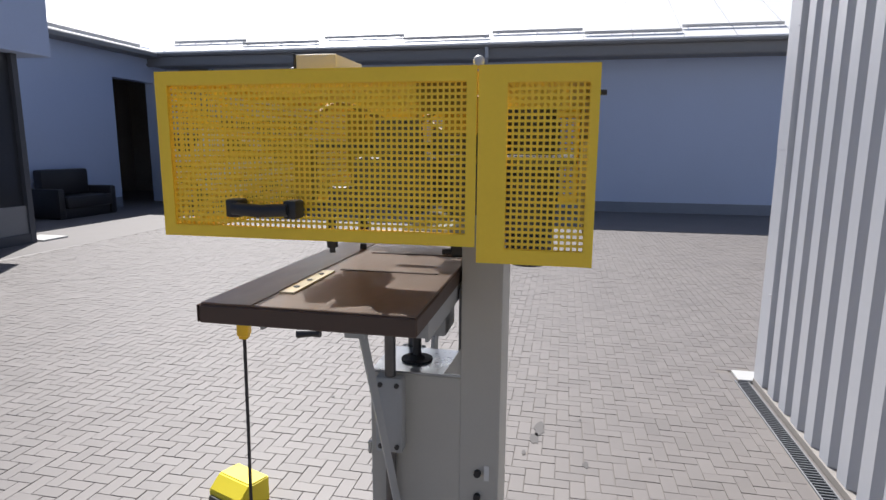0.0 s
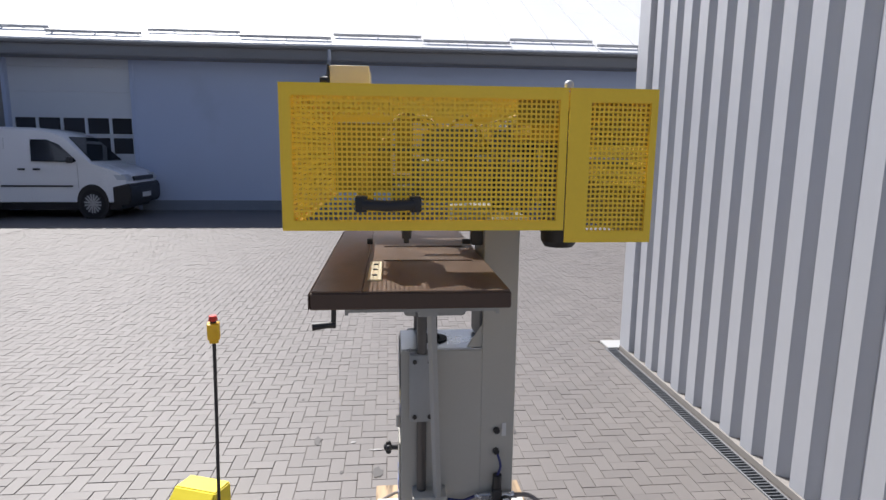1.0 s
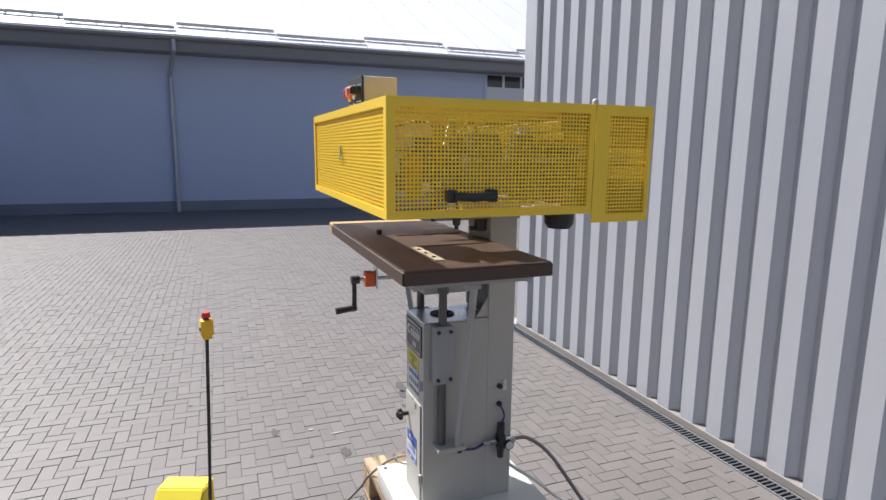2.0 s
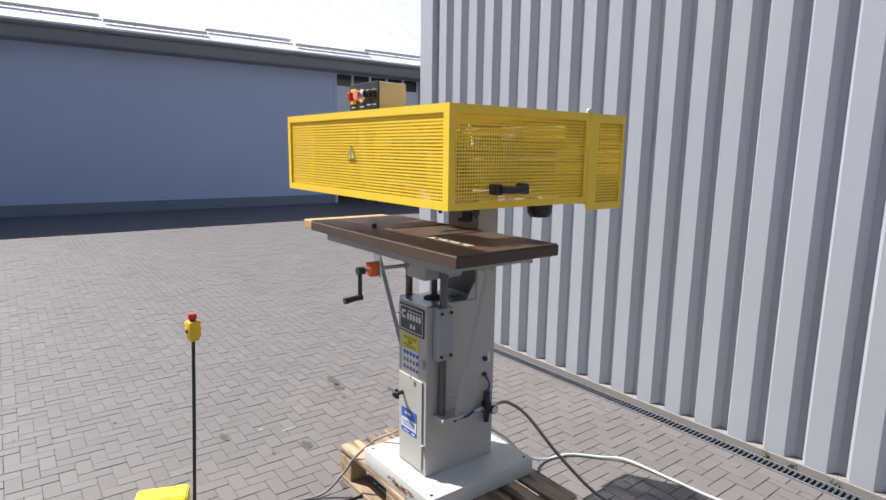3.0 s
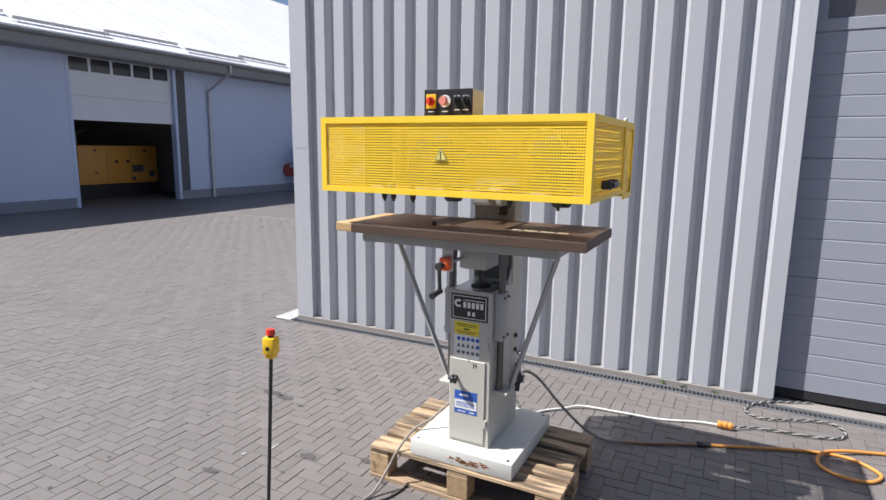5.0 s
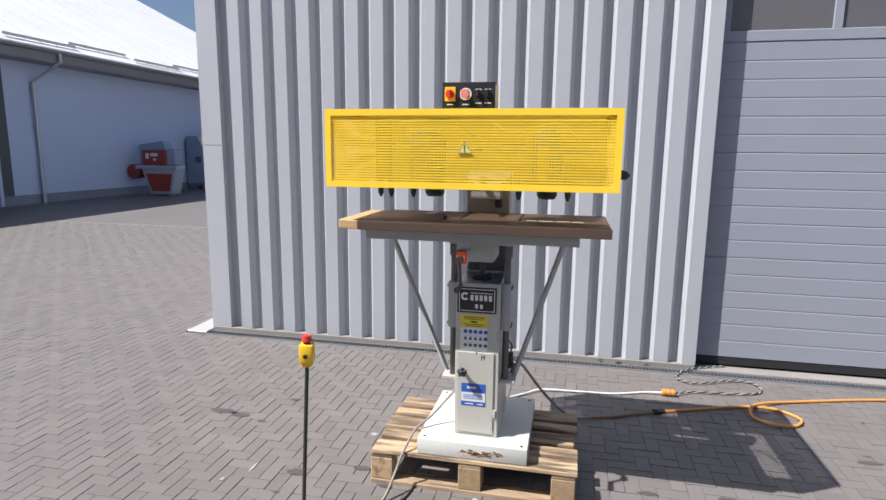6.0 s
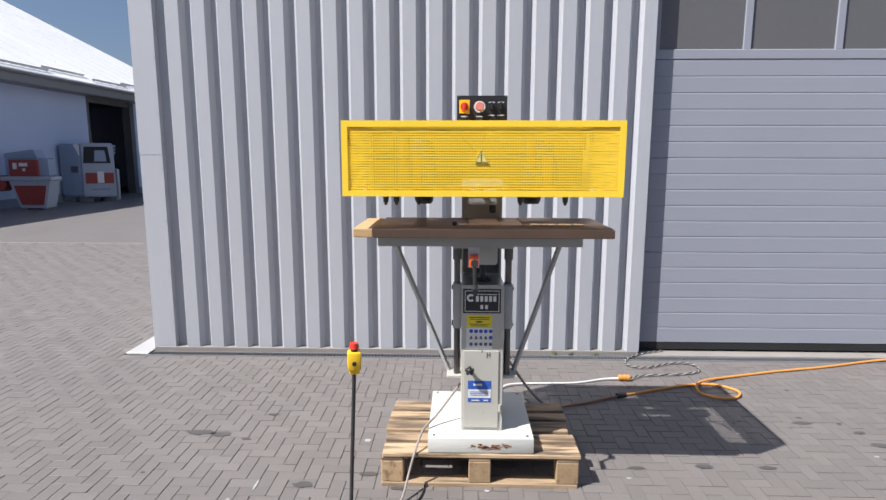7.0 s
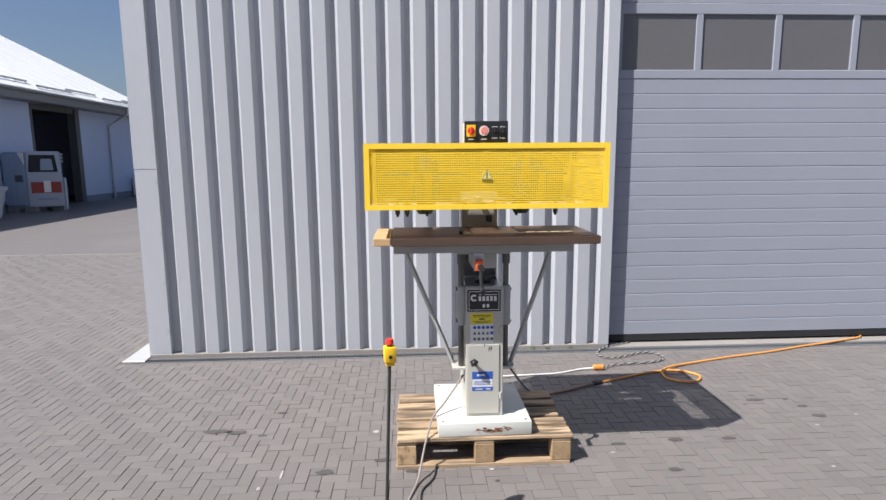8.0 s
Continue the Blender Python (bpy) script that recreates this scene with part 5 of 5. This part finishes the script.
bumper = van_part("bumper", bm, M_BLACK, label="black plastic front bumper")
bm = B()
box(bm, 4.495, 4.51, -0.26, 0.26, 0.44, 0.55, 0.004)
van_part("number_plate", bm, M_LABELW, bumper)
bm = B()
prism(bm, [(4.16, 0.84), (4.06, 0.99), (4.36, 0.965), (4.45, 0.84)], "Y", -0.935, -0.60)
bmesh.ops.bevel(bm, geom=list(bm.edges), offset=0.015, segments=2, affect="EDGES")
van_part("headlight", bm, M_LAMP, label="clear headlight")
bm = B()
prism(bm, [(4.16, 0.84), (4.06, 0.99), (4.36, 0.965), (4.45, 0.84)], "Y", 0.60, 0.935)
bmesh.ops.bevel(bm, geom=list(bm.edges), offset=0.015, segments=2, affect="EDGES")
van_part("headlight", bm, M_LAMP, label="clear headlight")
bm = B()
box(bm, 4.40, 4.462, -0.59, 0.59, 0.83, 0.93, 0.01)
van_part("grille", bm, M_BLACK)
bm = B()
box(bm, 0.3, 4.2, -0.88, 0.88, 0.20, 0.36)
van_part("underbody", bm, M_BLACK)
for l in (0.80, 3.52):
    for ys in (-1, 1):
        van_w = ys * 0.80
        if ys < 0:
            bm = B()
            cyl(bm, (l, -0.5, 0.36), (l, -0.936, 0.36), 0.40, seg=28)
            van_part("wheel_arch", bm, M_BLACK, label="dark wheel arch")
        bm = B()
        cyl(bm, (l, van_w - 0.10, 0.335), (l, van_w + 0.10, 0.335), 0.335, seg=28)
        if ys < 0:
            bm.free()
            bm = B()
            cyl(bm, (l, -0.73, 0.335), (l, -0.945, 0.335), 0.335, seg=28)
        bmesh.ops.bevel(bm, geom=[e for e in bm.edges if len(e.link_faces) == 2 and e.calc_face_angle() > 1], offset=0.03, segments=2, affect="EDGES")
        wheel = van_part("wheel", bm, M_TYRE, label="black tyre")
        if ys < 0:
            bm = B()
            cyl(bm, (l, -0.94, 0.335), (l, -0.951, 0.335), 0.215, seg=28)
            van_part("rim", bm, M_STEELDK, wheel)
            bm = B()
            for i in range(8):
                a = i * math.pi / 4
                c, s = math.cos(a), math.sin(a)
                for w0 in (-0.035, 0.035):
                    cyl(bm, (l + 0.03 * c - w0 * 0.5 * s, -0.955, 0.335 + 0.03 * s + w0 * 0.5 * c), (l + 0.21 * c - w0 * s, -0.955, 0.335 + 0.21 * s + w0 * c), 0.017, seg=6)
            cyl(bm, (l, -0.948, 0.335), (l, -0.962, 0.335), 0.05, seg=16)
            van_part("wheel_cover", bm, M_RIM, wheel, "silver spoked wheel cover")

# ---- things at the hall ----
gen = thing("generator", (9.1, 18.3, 0), "orange-yellow enclosed generator on a black skid inside the doorway", "generator")
bm = B()
box(bm, 7.85, 10.45, 17.95, 19.1, 0.42, 1.58, 0.03, 2)
gbody = part("enclosure", bm, M_GEN, gen)
bm = B()
box(bm, 7.80, 10.5, 17.95, 19.1, 0.0, 0.42, 0.01)
part("skid", bm, M_RUBBER, gen, "black skid base")
for x0, x1, z0, z1, mt_ in ((8.98, 9.07, 1.05, 1.14, M_BLACK), (9.36, 9.45, 1.05, 1.14, M_BLACK), (9.55, 9.92, 0.76, 0.98, M_STEELDK), (10.12, 10.34, 0.62, 0.78, M_STEELDK), (9.54, 9.64, 0.50, 0.62, M_STEELDK), (8.32, 8.40, 1.40, 1.46, M_BLACK), (9.95, 10.05, 1.40, 1.46, M_BLACK), (8.32, 8.40, 0.74, 0.79, M_BLACK), (10.0, 10.04, 0.86, 0.92, M_BLACK)):
    bm = B()
    box(bm, x0, x1, 17.935, 17.951, z0, z1, 0.003)
    part("fitting", bm, mt_, gbody)
for x0 in (8.72, 9.5):
    bm = B()
    box(bm, x0, x0 + 0.012, 17.946, 17.951, 0.48, 1.5)
    part("seam", bm, M_STEELDK, gbody)
bm = B()
cyl(bm, (7.95, 18.2, 1.58), (7.95, 18.2, 1.72), 0.07)
cyl(bm, (7.8, 18.2, 1.86), (8.3, 18.2, 2.05), 0.08)
box(bm, 7.82, 7.98, 18.1, 18.3, 1.58, 1.86, 0.02)
part("exhaust", bm, M_BLACK, gen, "black exhaust on top")

m1 = thing("edge_bander", (14.85, 15.1, 0), "pale blue and red woodworking machine standing along the hall wall", "machine")


def m1_part(name, bm, mat, parent, label="", smooth=True):
    bmesh.ops.translate(bm, vec=(1.05, 0.85, 0), verts=bm.verts)
    return part(name, bm, mat, parent, label, smooth)


bm = B()
prism(bm, [(13.08, 0.86), (13.27, 0.06), (14.05, 0.06), (14.32, 0.86)], "X", 12.95, 13.4)
for fy in (13.4, 13.95):
    fb = B()
    box(fb, 13.0, 13.36, fy - 0.06, fy + 0.06, 0.0, 0.061)
    m1_part("foot", fb, M_FASCIA, m1)
m1b = m1_part("cabinet", bm, M_MACHP, m1, "pale tapered front cabinet", smooth=False)
bm = B()
prism(bm, [(13.20, 0.72), (13.33, 0.15), (13.98, 0.15), (14.18, 0.72)], "X", 12.93, 12.949)
m1_part("front_panel", bm, M_MACHR, m1b, "dull red trapezoid panel", smooth=False)
bm = B()
box(bm, 12.90, 13.4, 13.0, 14.55, 0.861, 0.98, 0.02)
m1_part("ledge", bm, M_MACHP, m1, "pale ledge")
bm = B()
box(bm, 13.2, 13.55, 13.25, 14.6, 0.98, 1.52, 0.06, 2)
m1h = m1_part("hood", bm, M_MACHW, m1)
bm = B()
box(bm, 13.10, 13.21, 13.55, 14.40, 0.985, 1.48, 0.01)
red = m1_part("control_panel", bm, M_MACHR, m1h, "dull red control panel")
for y0, z0, w, h in ((14.15, 1.2, 0.12, 0.18), (13.82, 1.28, 0.26, 0.10), (13.90, 1.14, 0.08, 0.08)):
    bm = B()
    box(bm, 13.09, 13.101, y0, y0 + w, z0, z0 + h)
    m1_part("panel_field", bm, M_LABELW, red, smooth=False)
bm = B()
prism(bm, [(13.6, 1.52), (14.6, 1.52), (14.6, 1.66), (13.7, 1.78)], "X", 13.22, 13.6)
m1_part("top_cover", bm, M_MACHW, m1, smooth=False)
bm = B()
cyl(bm, (12.95, 14.66, 0.78), (13.3, 14.66, 0.78), 0.24)
m1_part("motor_end", bm, M_MACHR, m1)

m2 = thing("cnc_machine", (17.7, 14.9, 0), "pale blue enclosed woodworking machine with a window and red panel", "machine")
FACE = Matrix.Translation((17.0, 14.92, 0)) @ Matrix.Rotation(math.atan2(-0.94, 0.45), 4, "Z")


def face_box(u0, u1, z0, z1, d0, d1, lean=0.0):
    """A slab on the machine's slanted front, u along it, d out of it."""
    bm = B()
    prism(bm, [(u0, z0), (u1, z0), (u1 - lean, z1), (u0 + lean, z1)], "Y", -d1, -d0)
    bmesh.ops.transform(bm, matrix=FACE, verts=bm.verts)
    return bm


bm = B()
prism(bm, [(17.06, 15.74), (17.0, 15.3), (17.0, 14.92), (17.45, 13.98), (18.2, 14.55), (18.2, 15.74)], "Z", 0.16, 2.0)
bmesh.ops.bevel(bm, geom=list(bm.edges), offset=0.07, segments=3, affect="EDGES")
m2c = part("enclosure", bm, M_MACHW, m2, smooth=False)
bm = face_box(0.03, 1.03, 0.18, 2.03, 0.0, 0.035, 0.03)
bmesh.ops.bevel(bm, geom=list(bm.edges), offset=0.012, segments=2, affect="EDGES")
m2b = part("front_cover", bm, M_MACHP, m2, "pale front cover", smooth=False)
part("window", face_box(0.08, 0.92, 1.34, 1.91, 0.036, 0.046, 0.06), M_GLASS, m2b, "dark window", smooth=False)
part("window_note", face_box(0.42, 0.80, 1.40, 1.78, 0.0465, 0.052, 0.04), M_MACHW, m2b, smooth=False)
rp = part("red_panel", face_box(0.12, 0.98, 0.64, 1.01, 0.036, 0.05), M_MACHR, m2b, "dull red panel", smooth=False)
part("paper", face_box(0.48, 0.68, 0.66, 1.05, 0.051, 0.056), M_LABELW, rp, "white paper sheet", smooth=False)
part("name_bar", face_box(0.26, 0.84, 0.40, 0.47, 0.036, 0.042), M_MACHW, m2b, smooth=False)
for i in range(3):
    part("fin", face_box(1.02, 1.10, 1.66 + i * 0.12, 1.72 + i * 0.12, 0.0, 0.04), M_MACHP, m2b, smooth=False)
bm = B()
box(bm, 16.985, 17.0, 15.02, 15.27, 1.02, 1.24, 0.003)
part("dark_vent", bm, M_STEELDK, m2c)
# White wedge painted where sun catches the corner of the enclosure.
bm = B()
prism(bm, [(15.12, 1.99), (14.93, 1.99), (14.93, 1.60)], "X", 16.975, 16.999)
part("corner_plate", bm, M_LABELW, m2c, "white wedge standing in for a sunlit patch", smooth=False)
for fx, fy in ((17.2, 14.95), (17.55, 14.25), (18.0, 14.7), (17.2, 15.5)):
    bm = B()
    box(bm, fx - 0.08, fx + 0.08, fy - 0.2, fy + 0.2, 0.0, 0.165, 0.005)
    part("foot", bm, M_FASCIA, m2)
bm = B()
box(bm, 18.32, 18.45, 14.42, 14.66, 0.0, 1.12, 0.03)
single("side_cabinet", bm, M_MACHP, "small pale cabinet beside the enclosed machine", "cabinet")
bm = B()
box(bm, 26.2, 27.4, 14.7, 15.74, 0.0, 0.9, 0.08, 2)
single("covered_stack", bm, M_LABELW, "low pale covered stack at the hall's end", "stack")

sofa = thing("sofa", (-10.75, 11.6, 0), "worn black upholstered seat at the wing's wall", "seat")
for nm, b in (("seat", (-11.2, -10.35, 10.9, 12.2, 0.22, 0.48)), ("backrest", (-11.22, -10.98, 10.9, 12.2, 0.481, 1.06)), ("armrest", (-11.2, -10.4, 10.72, 10.90, 0.0, 0.66)), ("armrest", (-11.2, -10.4, 12.2, 12.38, 0.0, 0.66)), ("plinth", (-11.15, -10.45, 10.9, 12.2, 0.0, 0.219))):
    bm = B()
    box(bm, *b, 0.05 if nm != "plinth" else 0.01, 2)
    part(nm, bm, M_BLACK, sofa)

# ---- marks on the paving ----
rng = random.Random(21)


def blot(x, y, rx, ry, mat, name, label, category):
    bm = B()
    n = 14
    c = [bm.verts.new((x + rx * rng.uniform(0.7, 1.2) * math.cos(a), y + ry * rng.uniform(0.7, 1.2) * math.sin(a), 0.0032)) for a in [2 * math.pi * i / n for i in range(n)]]
    d = [bm.verts.new((v.co.x, v.co.y, 0.0020)) for v in c]
    bm.faces.new(c)
    for i in range(n):
        bm.faces.new((c[i], d[i], d[(i + 1) % n], c[(i + 1) % n]))
    bmesh.ops.recalc_face_normals(bm, faces=bm.faces)
    single(name, bm, mat, label, category, "stains", kind="structure", smooth=False)


for x, y, rx, ry in ((0.12, 3.34, 0.03, 0.10), (0.10, 3.22, 0.025, 0.07), (-0.41, 2.60, 0.028, 0.05), (-0.18, 0.55, 0.02, 0.05), (0.35, -0.25, 0.02, 0.06), (-0.75, 2.95, 0.02, 0.05), (-0.30, 2.30, 0.02, 0.05), (0.05, 3.05, 0.012, 0.03), (-0.427, 2.128, 0.016, 0.036), (-0.183, 0.228, 0.020, 0.048), (-0.507, 0.707, 0.024, 0.036), (-0.206, 0.910, 0.016, 0.048), (0.229, -0.513, 0.020, 0.036), (0.078, -0.524, 0.024, 0.048), (0.372, 2.993, 0.016, 0.036)):
    blot(x, y, rx, ry, M_STAIN, "stain", "dark oil stain on the paving", "stain")
for x, y, rx, ry in ((-0.42, 2.83, 0.045, 0.006), (-0.55, 2.92, 0.016, 0.010), (0.2, 0.2, 0.008, 0.012), (-0.05, -0.42, 0.010, 0.014), (0.05, 2.35, 0.02, 0.02), (0.077, -0.773, 0.008, 0.014), (-0.537, -0.162, 0.008, 0.014), (-0.439, 1.698, 0.008, 0.014), (-0.303, 0.978, 0.008, 0.014)):
    blot(x, y, rx, ry, M_MARK, "chalk_mark", "pale scuff mark on the paving", "mark")

for i in range(26):
    s = rng.uniform(0.004, 0.010)
    blot(rng.uniform(-1.7, 0.9), rng.uniform(-0.9, 3.6), s, s * rng.uniform(1.0, 2.0), M_STAIN, "stain", "small dark spot on the paving", "stain")

# ---- herringbone paving ----
W = 0.0725
pavement = thing("pavement", (-1.0, 3.0, 0), "grey concrete pavers laid in a herringbone bond", "pavement", kind="structure")
bm = B()
box(bm, -7.5, 1.438, -3.6, 12.2, -0.011, -0.0046)
box(bm, 1.438, 7.5, WY1 + 0.20, 12.2, -0.011, -0.0046)
part("joint_bed", bm, M_JOINT, pavement, "dark joint sand", smooth=False)
GAP, CH = 0.0019, 0.0009


def paver_mesh(lx, ly):
    """One chamfered paver with its corner at the origin."""
    a, b = (GAP, GAP), (lx - GAP, ly - GAP)
    lo = [(a[0], a[1]), (b[0], a[1]), (b[0], b[1]), (a[0], b[1])]
    hi = [(a[0] + CH, a[1] + CH), (b[0] - CH, a[1] + CH), (b[0] - CH, b[1] - CH), (a[0] + CH, b[1] - CH)]
    v = [(x, y, -0.0070) for x, y in lo] + [(x, y, -CH) for x, y in lo] + [(x, y, 0.0) for x, y in hi]
    f = [(8, 9, 10, 11)]
    for i in range(4):
        j = (i + 1) % 4
        f += [(i, j, 4 + j, 4 + i), (4 + i, 4 + j, 8 + j, 8 + i)]
    return v, f


def covered(x, y):
    """True where paving lies: the yard in front of the corrugated wall and round its corner."""
    return x < LIM or y > WY1 + 0.20


LIM = 1.352
KINDS = {}
for key, (lx, ly) in (("lie", (2 * W, W)), ("stand", (W, 2 * W))):
    v, f = paver_mesh(lx, ly)
    me = bpy.data.meshes.new("paver")
    me.from_pydata(v, [], f)
    me.materials.append(M_PAVE)
    KINDS[key] = (me, v, f)
rng = random.Random(11)
near, verts, faces = 0, [], []
for i in range(int(-7.5 / W), int(7.4 / W)):
    for j in range(int(-3.6 / W), int(12.1 / W)):
        kk = (i - j) % 4
        if kk not in (0, 3):
            continue
        key = "lie" if kk == 0 else "stand"
        x, y = i * W, j * W
        lx, ly = (2 * W, W) if kk == 0 else (W, 2 * W)
        if not covered(x, y) or x > LIM - 0.012 and y < WY1 + 0.20:
            continue
        if x < -4.6 and y < 2 or x > 3 and y < 5:
            continue
        z = rng.uniform(-0.0012, 0.0012)
        if near < 300 and -1.75 < x < -0.45 and 2.0 < y < 5.0:
            ob = new("paver", KINDS[key][0])
            ob.parent = pavement
            ob.location = Vector((x, y, z)) - pavement.location
            near += 1
        else:
            n0 = len(verts)
            t0, t1 = rng.uniform(-0.008, 0.008), rng.uniform(-0.008, 0.008)
            verts += [(min(x + a, LIM if y < WY1 + 0.20 else 99), y + b, c + z + t0 * (a - lx / 2) + t1 * (b - ly / 2)) for a, b, c in KINDS[key][1]]
            faces += [tuple(n0 + q for q in f) for f in KINDS[key][2]]
for j in range(int(-3.6 / (2 * W)), int((WY1 + 0.2) / (2 * W))):
    n0 = len(verts)
    z = rng.uniform(-0.001, 0.001)
    verts += [(LIM + 0.002 + a, j * 2 * W + b, c + z) for a, b, c in KINDS["stand"][1]]
    faces += [tuple(n0 + q for q in f) for f in KINDS["stand"][2]]
me = bpy.data.meshes.new("pavers")
me.from_pydata(verts, [], faces)
me.materials.append(M_PAVE)
rest = new("pavers", me)
rest.parent = pavement
rest.location = -pavement.location
tagged(rest, "grey herringbone pavers across the yard", kind="stuff")
